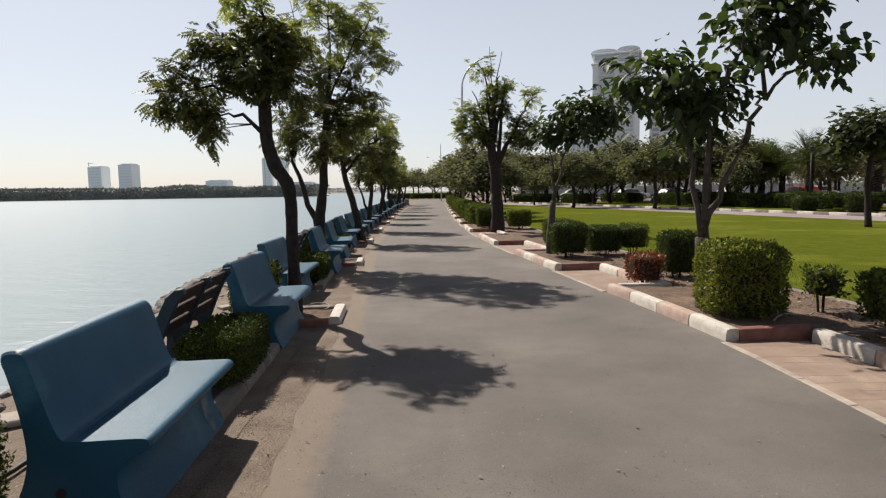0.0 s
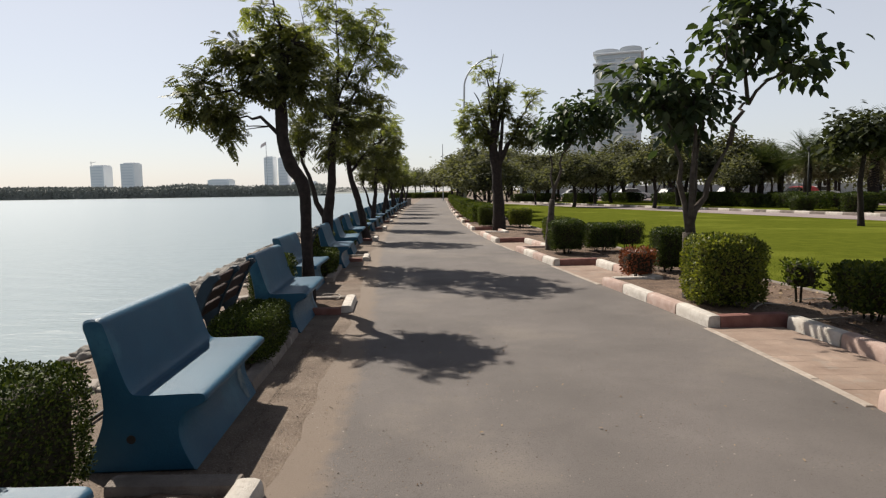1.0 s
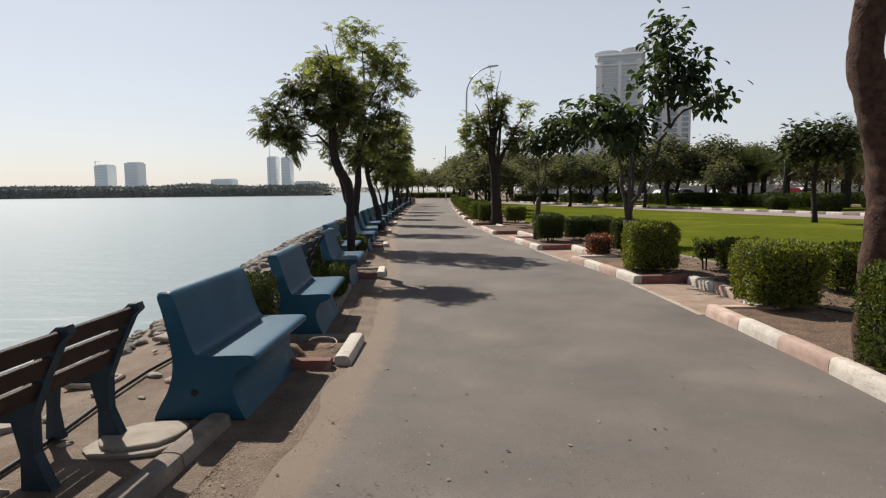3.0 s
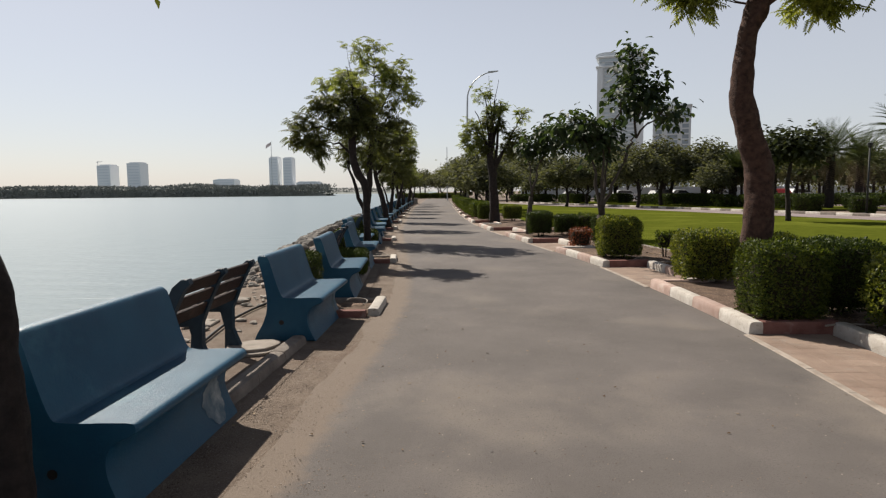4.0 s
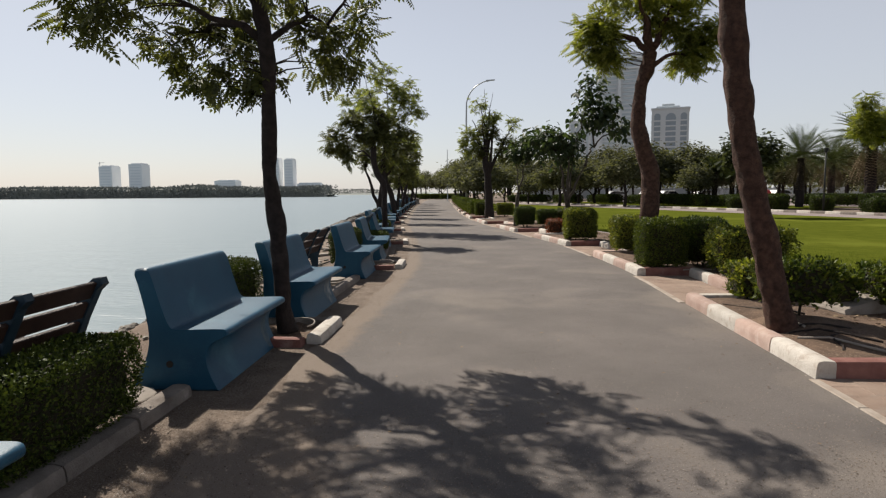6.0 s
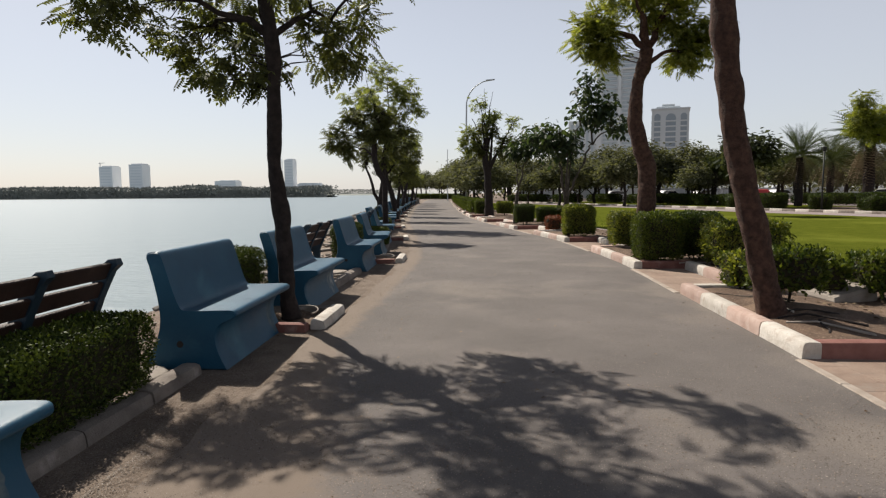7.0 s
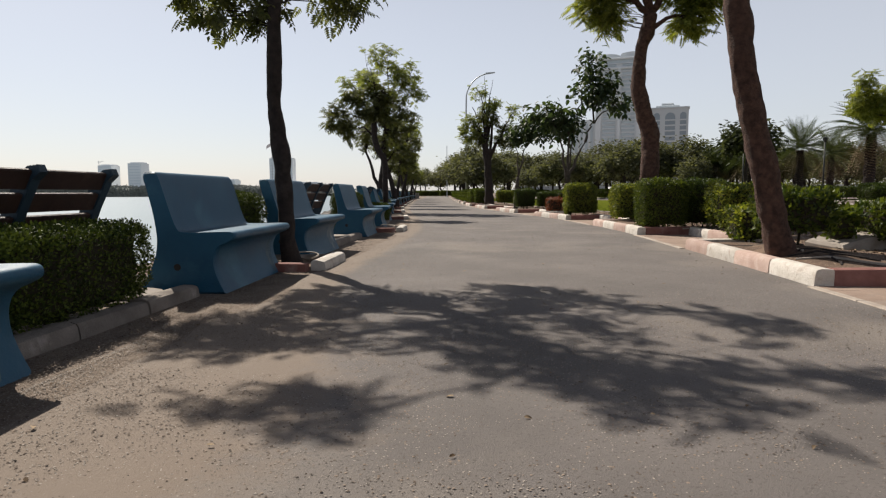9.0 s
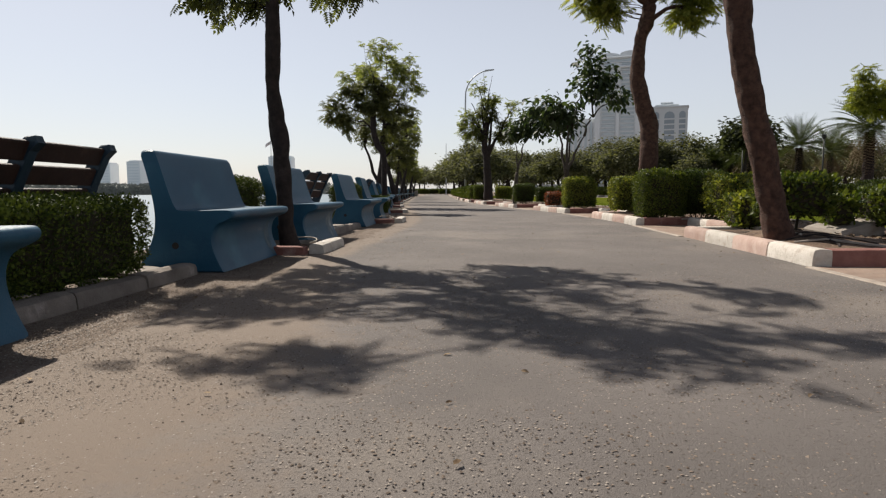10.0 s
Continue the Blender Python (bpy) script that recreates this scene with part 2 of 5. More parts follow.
def water_material():
    m = bpy.data.materials.new("calm_creek_water")
    m.use_nodes = True
    n, link = m.node_tree.nodes, m.node_tree.links
    p = n["Principled BSDF"]
    p.inputs["Base Color"].default_value = (0.15, 0.195, 0.21, 1)
    p.inputs["Roughness"].default_value = 0.28
    p.inputs["IOR"].default_value = 1.33
    geo = n.new("ShaderNodeNewGeometry")
    mp = n.new("ShaderNodeMapping")
    mp.inputs["Scale"].default_value = (0.5, 1.4, 1)
    link.new(geo.outputs["Position"], mp.inputs["Vector"])
    a, b = n.new("ShaderNodeTexNoise"), n.new("ShaderNodeTexNoise")
    for t, s in ((a, 0.9), (b, 5.0)):
        t.inputs["Scale"].default_value, t.inputs["Detail"].default_value = s, 4
        link.new(mp.outputs["Vector"], t.inputs["Vector"])
    add = n.new("ShaderNodeMath")
    add.operation = "MULTIPLY_ADD"
    link.new(b.outputs["Fac"], add.inputs[0])
    add.inputs[1].default_value = 0.25
    link.new(a.outputs["Fac"], add.inputs[2])
    bp = n.new("ShaderNodeBump")
    bp.inputs["Strength"].default_value, bp.inputs["Distance"].default_value = 0.5, 0.14
    link.new(add.outputs[0], bp.inputs["Height"])
    link.new(bp.outputs["Normal"], p.inputs["Normal"])
    return m


WATER = water_material()


# ---- building tools ----
class Geo:
    """Collects vertices and faces of one mesh."""

    def __init__(self):
        self.v, self.f = [], []

    def add(self, verts, faces):
        k = len(self.v)
        self.v += [tuple(p) for p in verts]
        self.f += [tuple(i + k for i in q) for q in faces]
        return self

    def tube(self, pts, radii, sides=8, rough=0.0, seed=0):
        pts = [Vector(p) for p in pts]
        rings = []
        side = Vector((1, 0, 0))
        for i, p in enumerate(pts):
            d = (pts[min(i + 1, len(pts) - 1)] - pts[max(i - 1, 0)]).normalized()
            if abs(d.dot(side)) > 0.95:
                side = Vector((0, 1, 0))
            side = (side - d * side.dot(d)).normalized()
            up = d.cross(side)
            ring = []
            for j in range(sides):
                a = math.tau * j / sides
                out = side * math.cos(a) + up * math.sin(a)
                q = p + out * radii[i]
                r = radii[i] * (1 + rough * noise.noise(q * 4.0 + Vector((seed, 0, 0))) + 0.5 * rough * noise.noise(Vector((q.x * 22, q.y * 22, q.z * 9 + seed)))) if rough else radii[i]
                ring.append(p + out * r)
            rings.append(ring)
        verts = [q for ring in rings for q in ring]
        faces = []
        for i in range(len(pts) - 1):
            for j in range(sides):
                k = (j + 1) % sides
                faces.append((i * sides + j, i * sides + k, (i + 1) * sides + k, (i + 1) * sides + j))
        faces.append(tuple(reversed(range(sides))))
        faces.append(tuple((len(pts) - 1) * sides + j for j in range(sides)))
        return self.add(verts, faces)

    def block(self, centre, size, turn=0.0, bevel=0.0):
        """A box with its upper and outer edges chamfered."""
        sx, sy, sz = (s / 2 for s in size)
        b = min(bevel, sx * 0.9, sy * 0.9, sz * 0.9)
        c, s = math.cos(turn), math.sin(turn)
        layers = [(sx - b, sy - b, -sz), (sx, sy, -sz + b), (sx, sy, sz - b), (sx - b, sy - b, sz)] if b else [(sx, sy, -sz), (sx, sy, sz)]
        verts = []
        for ax, ay, z in layers:
            for x, y in ((-ax, -ay), (ax, -ay), (ax, ay), (-ax, ay)):
                verts.append((centre[0] + x * c - y * s, centre[1] + x * s + y * c, centre[2] + z))
        faces = [(3, 2, 1, 0)]
        for i in range(len(layers) - 1):
            for j in range(4):
                k = (j + 1) % 4
                faces.append((i * 4 + j, i * 4 + k, i * 4 + 4 + k, i * 4 + 4 + j))
        n = (len(layers) - 1) * 4
        faces.append((n, n + 1, n + 2, n + 3))
        return self.add(verts, faces)

    def prism(self, outline, y0, y1, bevel=0.0, ends=(1, 1)):
        """An outline in x and z, counter-clockwise seen from -y, drawn out from y0 to y1 with softened ends."""
        n = len(outline)
        cx, cz = sum(p[0] for p in outline) / n, sum(p[1] for p in outline) / n
        inner = [(p[0] + (cx - p[0]) * bevel * 2, p[1] + (cz - p[1]) * bevel * 2) for p in outline]
        rows = [(y0, inner if ends[0] else outline), (y0 + bevel, outline), (y1 - bevel, outline), (y1, inner if ends[1] else outline)] if bevel else [(y0, outline), (y1, outline)]
        verts = [(x, y, z) for y, o in rows for x, z in o]
        faces = [tuple(range(n))]
        for i in range(len(rows) - 1):
            for j in range(n):
                k = (j + 1) % n
                faces.append((i * n + k, i * n + j, (i + 1) * n + j, (i + 1) * n + k))
        m = (len(rows) - 1) * n
        faces.append(tuple(m + j for j in reversed(range(n))))
        return self.add(verts, faces)

    def mesh(self, name, material, smooth=False):
        me = bpy.data.meshes.new(name)
        me.from_pydata(self.v, [], self.f)
        me.materials.append(material)
        if smooth == "angle":
            me.polygons.foreach_set("use_smooth", [True] * len(me.polygons))
            me.set_sharp_from_angle(angle=radians(38))
        elif smooth:
            me.polygons.foreach_set("use_smooth", [True] * len(me.polygons))
        me.update()
        return me


def softened(outline, rounds=2):
    """The outline with its corners cut round; its first and last point stay."""
    for _ in range(rounds):
        out = [outline[0]]
        for p, q in zip(outline, outline[1:]):
            out += [(p[0] * 0.75 + q[0] * 0.25, p[1] * 0.75 + q[1] * 0.25), (p[0] * 0.25 + q[0] * 0.75, p[1] * 0.25 + q[1] * 0.75)]
        outline = out + [outline[-1]]
    return outline


def part(name, geo, material, parent=None, label="", smooth=False):
    me = geo if isinstance(geo, bpy.types.Mesh) else geo.mesh(name, material, smooth)
    ob = new(name, me)
    ob.parent = parent
    if label:
        ob["label"] = label
    return ob


def thing(name, m, label, category, group="", kind=""):
    ob = new(name)
    ob.empty_display_size = 0.1
    ob.matrix_basis = m
    return tagged(ob, label, category, group, kind)


def scatter(name, template, place, along, up, size, material):
    """One mesh of many copies of a small template whose length runs along +y and whose face looks to +z."""
    tv, tf = np.array(template[0], float), template[1]
    along = along / np.linalg.norm(along, axis=1, keepdims=True)
    x = np.cross(along, up)
    x /= np.linalg.norm(x, axis=1, keepdims=True) + 1e-9
    z = np.cross(x, along)
    v = (tv[None, :, 0, None] * x[:, None] + tv[None, :, 1, None] * along[:, None] + tv[None, :, 2, None] * z[:, None])
    v = v * np.asarray(size)[:, None, None] + place[:, None]
    count, k = len(place), len(tv)
    loops = np.concatenate([np.array(q) for q in tf])
    lens = np.array([len(q) for q in tf])
    me = bpy.data.meshes.new(name)
    me.vertices.add(count * k)
    me.vertices.foreach_set("co", v.reshape(-1).astype(np.float32))
    all_loops = (loops[None] + np.arange(count)[:, None] * k).reshape(-1)
    all_lens = np.tile(lens, count)
    me.loops.add(len(all_loops))
    me.loops.foreach_set("vertex_index", all_loops.astype(np.int32))
    me.polygons.add(len(all_lens))
    me.polygons.foreach_set("loop_start", (np.cumsum(all_lens) - all_lens).astype(np.int32))
    me.materials.append(material)
    me.update(calc_edges=True)
    me.validate()
    return me


def leaflet(y, x, ang, length, wide, droop):
    c, s = math.cos(ang), math.sin(ang)
    pts = [(0, 0, 0), (wide / 2, length * 0.4, 0.03 * length), (0, length, -droop * length), (-wide / 2, length * 0.4, 0.03 * length)]
    return [(x + px * c + py * s, y - px * s + py * c, pz - droop * 0.3 * y) for px, py, pz in pts]


def pinnate(pairs, length, wide, droop=0.25):
    v, f = [], []
    for i in range(pairs):
        y = 0.12 + 0.8 * i / pairs
        for sgn in (-1, 1):
            k = len(v)
            v += leaflet(y, 0, sgn * 1.05, length * (1 - 0.35 * i / pairs), wide, droop)
            f.append((k, k + 1, k + 2, k + 3))
    k = len(v)
    v += leaflet(0.9, 0, 0, length * 0.7, wide, droop)
    f.append((k, k + 1, k + 2, k + 3))
    return v, f


PINNATE = pinnate(5, 0.42, 0.16)
FEATHER = pinnate(7, 0.34, 0.11, 0.3)
OVAL = ([(0, 0, 0), (0.26, 0.3, 0.07), (0.22, 0.7, 0.06), (0, 1, -0.12), (-0.22, 0.7, 0.06), (-0.26, 0.3, 0.07), (0, 0.5, -0.02)],
        [(0, 1, 6), (1, 2, 6), (2, 3, 6), (3, 4, 6), (4, 5, 6), (5, 0, 6)])
SMALL = ([(0, 0, 0), (0.3, 0.45, 0.08), (0, 1, 0), (-0.3, 0.45, 0.08)], [(0, 1, 2), (0, 2, 3)])
TINY = ([(0, 0, 0), (0.22, 0.5, 0), (0, 1, 0), (-0.22, 0.5, 0)], [(0, 1, 2, 3)])
GRASS = ([(-0.05, 0, 0), (0.05, 0, 0), (0, 1, 0)], [(0, 1, 2)])


def curve_points(a, b, sag, count, rng, wobble):
    a, b = Vector(a), Vector(b)
    out = []
    for i in range(count):
        t = i / (count - 1)
        p = a.lerp(b, t)
        p.z += sag * 4 * t * (1 - t)
        if 0 < i < count - 1:
            p += Vector((rng.uniform(-1, 1), rng.uniform(-1, 1), rng.uniform(-1, 1))) * wobble
        out.append(p)
    return out


LEAVES = {  # template, size, leaves in a clump, spread, hang
    "neem": (PINNATE, (0.14, 0.24), 9, 0.075, 0.5),
    "feather": (FEATHER, (0.16, 0.28), 14, 0.10, 0.35),
    "broad": (OVAL, (0.12, 0.22), 11, 0.13, 0.8),
    "far": (SMALL, (0.20, 0.38), 12, 0.27, 0.35),
}


def tree(name, m, trunk, radii, limbs, blobs, kind, leaf_mat, bark, label, seed, group="", sides=12, pale=(), rings=4, rough=0.24):
    """A tree: trunk points and radii; limbs from a trunk index or earlier limb to an end point; blobs of clumps (centre, radii, clumps)."""
    rng = random.Random(seed)
    ob = thing(name, m, label, "tree", group)
    wood = Geo()
    fine_pts, fine_r = [], []
    tp = [Vector(p) for p in trunk]
    for i in range(len(tp) - 1):
        for k in range(rings):
            t = k / rings
            p0, p1, p2, p3 = tp[max(i - 1, 0)], tp[i], tp[i + 1], tp[min(i + 2, len(tp) - 1)]
            fine_pts.append(0.5 * ((2 * p1) + (p2 - p0) * t + (2 * p0 - 5 * p1 + 4 * p2 - p3) * t * t + (3 * p1 - p0 - 3 * p2 + p3) * t ** 3))
            fine_r.append(radii[i] * (1 - t) + radii[i + 1] * t)
    fine_pts.append(tp[-1])
    fine_r.append(radii[-1])
    wood.tube(fine_pts, fine_r, sides, rough, seed)
    nodes = list(zip(fine_pts, fine_r))[len(fine_pts) * 3 // 5::max(1, rings // 4)]
    for start, end, r in limbs:
        a = tp[start] if isinstance(start, int) else Vector(start)
        pts = curve_points(a, end, 0.12, 7, rng, 0.05)
        rr = [r * (1 - 0.7 * i / 6) for i in range(7)]
        wood.tube(pts, rr, 7, 0.2, seed + 3)
        nodes += list(zip(pts[2:], rr[2:]))
    template, (s0, s1), per, spread, hang = LEAVES[kind]
    place, along, up, size = [], [], [], []
    young = sum(b[2] for b in blobs) * per
    for centre, rad, clumps in list(blobs) + list(pale):
        c = Vector(centre)
        for _ in range(clumps):
            d = Vector((rng.gauss(0, 1), rng.gauss(0, 1), rng.gauss(0, 1))).normalized()
            k = rng.uniform(0.35, 1.0) ** 0.6 * (1 + 0.25 * noise.noise(d * 2.2 + Vector((seed, 0, 0))))
            tip = c + Vector((d.x * rad[0], d.y * rad[1], d.z * rad[2])) * k
            near = min(nodes, key=lambda q: (q[0] - tip).length + (0.5 if q[0].z > tip.z + 0.2 else 0))
            r = min(near[1] * 0.7, 0.010)
            if kind != "far":
                wood.tube(curve_points(near[0], tip, 0.05, 4, rng, 0.04), [r, r * 0.75, r * 0.5, r * 0.25], 4)
            elif rng.random() < 0.5:
                wood.tube(curve_points(near[0], tip, 0.05, 3, rng, 0.04), [r * 1.4, r, r * 0.4], 3)
            for _ in range(per):
                az = rng.uniform(0, math.tau)
                v = Vector((math.cos(az), math.sin(az), rng.uniform(-1.0, 0.5) * 0.8 - hang * 0.6))
                v += d * 0.5
                place.append(tip + Vector((rng.gauss(0, 1), rng.gauss(0, 1), rng.gauss(0, 1))) * spread)
                along.append(v)
                up.append((rng.uniform(-0.7, 0.7), rng.uniform(-0.7, 0.7), 1))
                size.append(rng.uniform(s0, s1))
    part("trunk", wood, bark, ob, smooth=True)
    place, along, up = np.array(place), np.array(along), np.array(up)
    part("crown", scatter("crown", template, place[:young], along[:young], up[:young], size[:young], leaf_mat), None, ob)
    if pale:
        part("upper_crown", scatter("upper_crown", template, place[young:], along[young:], up[young:], size[young:], NEEM_PALE), None, ob, "paler leaves, mostly high in the crown")
    return ob


def shell_points(rng, w, d, h, count, flare, lumps, seed):
    """Points and outward directions on a soft-cornered, slightly lumpy box that stands on z = 0."""
    out, nor = [], []
    areas = [w * d, w * h, w * h, d * h, d * h]
    for _ in range(count):
        side = rng.choices(range(5), areas)[0]
        a, b = rng.uniform(-1, 1), rng.uniform(-1, 1)
        p = [(a, b, 1), (a, -1, b), (a, 1, b), (-1, a, b), (1, a, b)][side]
        q = Vector(p)
        e = 5.0
        k = (abs(q.x) ** e + abs(q.y) ** e + abs(q.z) ** e) ** (-1 / e)
        q *= k
        n = Vector((math.copysign(abs(q.x) ** (e - 1), q.x), math.copysign(abs(q.y) ** (e - 1), q.y), math.copysign(abs(q.z) ** (e - 1), q.z))).normalized()
        lump = 1 + lumps * noise.noise(q * 2.3 + Vector((seed, 0, 0))) + lumps * 0.6 * noise.noise(q * 6 + Vector((0, seed, 0)))
        wide = 1 + flare * q.z
        out.append(Vector((q.x * w / 2 * wide * lump, q.y * d / 2 * wide * lump, (q.z * lump + 1) * h / 2)))
        nor.append(n)
    return out, nor


def hedge_mesh(w, d, h, seed, material, leaf=(0.024, 0.045), density=4000, flare=0.08, lumps=0.07):
    rng = random.Random(seed)
    count = int((w * d + 2 * w * h + 2 * d * h) * density)
    pts, nor = shell_points(rng, w, d, h, count, flare, lumps, seed)
    place, along, up = [], [], []
    for p, n in zip(pts, nor):
        place.append(p + n * rng.uniform(-0.06, 0.012))
        r = Vector((rng.gauss(0, 1), rng.gauss(0, 1), rng.gauss(0, 1)))
        along.append(n * rng.uniform(0.0, 0.9) + r * 0.6 + Vector((0, 0, 0.35)))
        up.append(n + r * 0.35)
    return scatter("foliage", SMALL, np.array(place), np.array(along), np.array(up), [rng.uniform(*leaf) for _ in place], material)


def core_mesh(w, d, h, seed, flare):
    g = Geo()
    n, layers = 20, 7
    for i in range(layers):
        z = -0.95 + 1.9 * i / (layers - 1)
        for j in range(n):
            a = math.tau * j / n
            q = Vector((math.cos(a), math.sin(a), z))
            k = (abs(q.x) ** 5 + abs(q.y) ** 5 + abs(z) ** 5) ** -0.2
            q *= k * (1 + 0.08 * noise.noise(q * 3 + Vector((seed, 2, 0))))
            wide = 1 + flare * q.z
            g.v.append((q.x * w / 2 * wide, q.y * d / 2 * wide, (q.z + 1) * h / 2))
    for i in range(layers - 1):
        for j in range(n):
            k = (j + 1) % n
            g.f.append((i * n + j, i * n + k, (i + 1) * n + k, (i + 1) * n + j))
    g.f.append(tuple(reversed(range(n))))
    g.f.append(tuple((layers - 1) * n + j for j in range(n)))
    return g


def hedge(m, w, d, h, seed, material, label, lift=0.1, group="clipped shrubs", name="hedge", category="hedge", **more):
    """A clipped shrub: leaves over a closed dark core, on a few bare stems."""
    rng = random.Random(seed + 50)
    ob = thing(name, m, label, category, group)
    flare = more.get("flare", 0.08)
    leaves = part("foliage", hedge_mesh(w, d, h, seed, material, **more), None, ob)
    inner = part("twig_core", core_mesh(w * 0.84, d * 0.84, h * 0.86, seed, flare), TWIG, ob, "closed dark core under the leaves", True)
    for o, z in ((leaves, lift), (inner, lift + h * 0.05)):
        o.location.z = z
    for _ in range(5):
        x, y = rng.uniform(-0.25, 0.25) * w, rng.uniform(-0.25, 0.25) * d
        part("stem", Geo().tube([(x * 0.5, y * 0.5, -0.02), (x * 0.8, y * 0.8, lift + 0.05), (x, y, lift + h * 0.3)], [0.014, 0.011, 0.008], 5), TWIG, ob)
    return ob


# ---- plan of the promenade: its edges as x over y ----
Y_KNOTS = (-400, -60, -12, -4.5, 1.2, 3, 7, 13, 19, 25, 35, 55, 98, 300, 2500)
R_KNOTS = (12, 2.0, 2.75, 3.0, 3.25, 3.21, 2.98, 1.98, 1.02, 0.38, -0.25, -1.15, -2.8, -12, -110)
L_KNOTS = (8, -2.0, -1.3, -1.08, -0.90, -0.86, -1.20, -1.92, -2.62, -3.1, -3.8, -5.2, -7.3, -16.5, -114)


def smooth_curve(knots):
    def at(y):
        total = weight = 0.0
        for k in range(-4, 5):
            step = 0.6 * max(1.0, abs(y) / 40)
            w = math.exp(-(k / 2.2) ** 2)
            total += w * float(np.interp(y + k * step, Y_KNOTS, knots))
            weight += w
        return total / weight
    return at


right_x, left_x = smooth_curve(R_KNOTS), smooth_curve(L_KNOTS)


def heading(edge, y):
    """Degrees by which the edge turns from +y, for pose()."""
    return -math.degrees(math.atan2(edge(y + 0.6) - edge(y - 0.6), 1.2))


def on_left(off, y, z=0.0, turn=0.0):
    return pose(left_x(y) + off, y, z, 0, 0, heading(left_x, y) + turn)


def on_right(off, y, z=0.0, turn=0.0):
    return pose(right_x(y) + off, y, z, 0, 0, heading(right_x, y) + turn)


def strip(name, ys, columns, material, label, category, relief=0.0, kind="structure"):
    """A sheet along the promenade; columns are functions of y that give x and z."""
    g = Geo()
    n = len(columns)
    for y in ys:
        for c in columns:
            x, z = c(y)
            if relief:
                z += relief * noise.fractal(Vector((x * 1.7, y * 1.7, 0)), 0.8, 2.1, 3)
            g.v.append((x, y, z))
    for i in range(len(ys) - 1):
        for j in range(n - 1):
            a = i * n + j
            g.f.append((a, a + 1, a + n + 1, a + n))
    ob = part(name, g, material, None, "", True)
    return tagged(ob, label, category, kind=kind)


def stations(a, b, step):
    k = max(1, round((b - a) / step))
    return [a + (b - a) * i / k for i in range(k + 1)]


# ---- ground, water, far shore ----
FAR_YS = [-400, -150, -60, -30] + stations(-20, 40, 0.8) + stations(43, 110, 3) + [130, 170, 230, 300, 450, 700, 1200, 2500]
GROUND_COLUMNS = ((2500, -0.04), (300, -0.04), (60, -0.04), (20, -0.04), (8, -0.04), (3, -0.04), (0.35, -0.04), (0.02, -0.008), (-0.3, -0.004),
                  (-0.7, 0.0), (-1.1, 0.0), (-1.5, 0.0), (-1.9, -0.01), (-2.3, -0.05), (-2.7, -0.16), (-3.2, -0.42), (-3.8, -0.75), (-5, -1.2), (-9, -2.2), (-40, -4))
strip("ground", FAR_YS, [lambda y, c=c: (left_x(y) + c[0] * (1 + (0.25 if c[0] < -2.5 else 0) * min(1.2, max(0, y) / 25)), c[1]) for c in GROUND_COLUMNS],
      DIRT, "dry sandy ground sloping down to the water", "ground", 0.012)
sheet = Geo().add([(-4000, -1500, -0.82), (60, -1500, -0.82), (60, 4500, -0.82), (-4000, 4500, -0.82)], [(0, 1, 2, 3)])
tagged(part("water", sheet, WATER), "calm pale blue-grey creek water with small ripples", "water", kind="structure")
PATH_YS = [-60, -30] + stations(-20, -10, 0.5) + stations(-9.9, 14, 0.1) + stations(14.3, 60, 0.33) + stations(65, 125, 5)
ROAD_FS = (0, 0.025, 0.05, 0.08, 0.11, 0.15, 0.2, 0.28, 0.4, 0.55, 0.7, 0.85, 1.0)
promenade = strip("road", PATH_YS, [lambda y, f=f: (left_x(y) + f * (right_x(y) - left_x(y)) + (0.14 * noise.noise(Vector((0, y * 0.9, 7))) + 0.05 * noise.noise(Vector((3, y * 2.3, 7))) if f == 0 else 0), 0.0) for f in ROAD_FS],
                  ASPHALT, "worn grey-brown asphalt promenade with sand along its edge", "path", 0.004)
drift = promenade.data.attributes.new("dust", "FLOAT", "POINT")
reach = [0.11 if y > -4 else 0.11 + 0.09 * min(3.0, -4 - y) for y in PATH_YS]
drift.data.foreach_set("value", [0.95 * max(0.0, 1 - f / w) for w in reach for f in ROAD_FS])

# ---- right side: kerb blocks with paved bays, planting bed, lawn ----
PERIOD, FIRST = 5.77, 1.22
KERB_OUT = softened([(0, -0.04), (0.002, 0.10), (0.025, 0.142), (0.138, 0.141), (0.152, 0.12), (0.15, -0.04)], 1)


def kerb_mesh(length, material):
    """One kerb stone with a leaning face and a rounded top edge, its long side along y."""
    return Geo().prism(KERB_OUT, -length / 2 + 0.006, length / 2 - 0.006, 0.014).mesh("kerb_stone", material, "angle")


kerb = thing("kerb", pose(0, 0, 0), "concrete kerb stones painted white and faded red along the planting bed", "kerb", kind="structure")
STONES = {}


def kerb_stone(m, length, material, parent=None):
    key = (round(length, 2), material.name)
    if key not in STONES:
        STONES[key] = kerb_mesh(length, material)
    ob = new("kerb_stone", STONES[key])
    ob.matrix_basis = m @ pose(0, 0, 0, random.uniform(-0.8, 0.8), random.uniform(-1.5, 1.5), random.uniform(-0.6, 0.6))
    ob.parent = parent or kerb
    return ob


BAY = 0.87
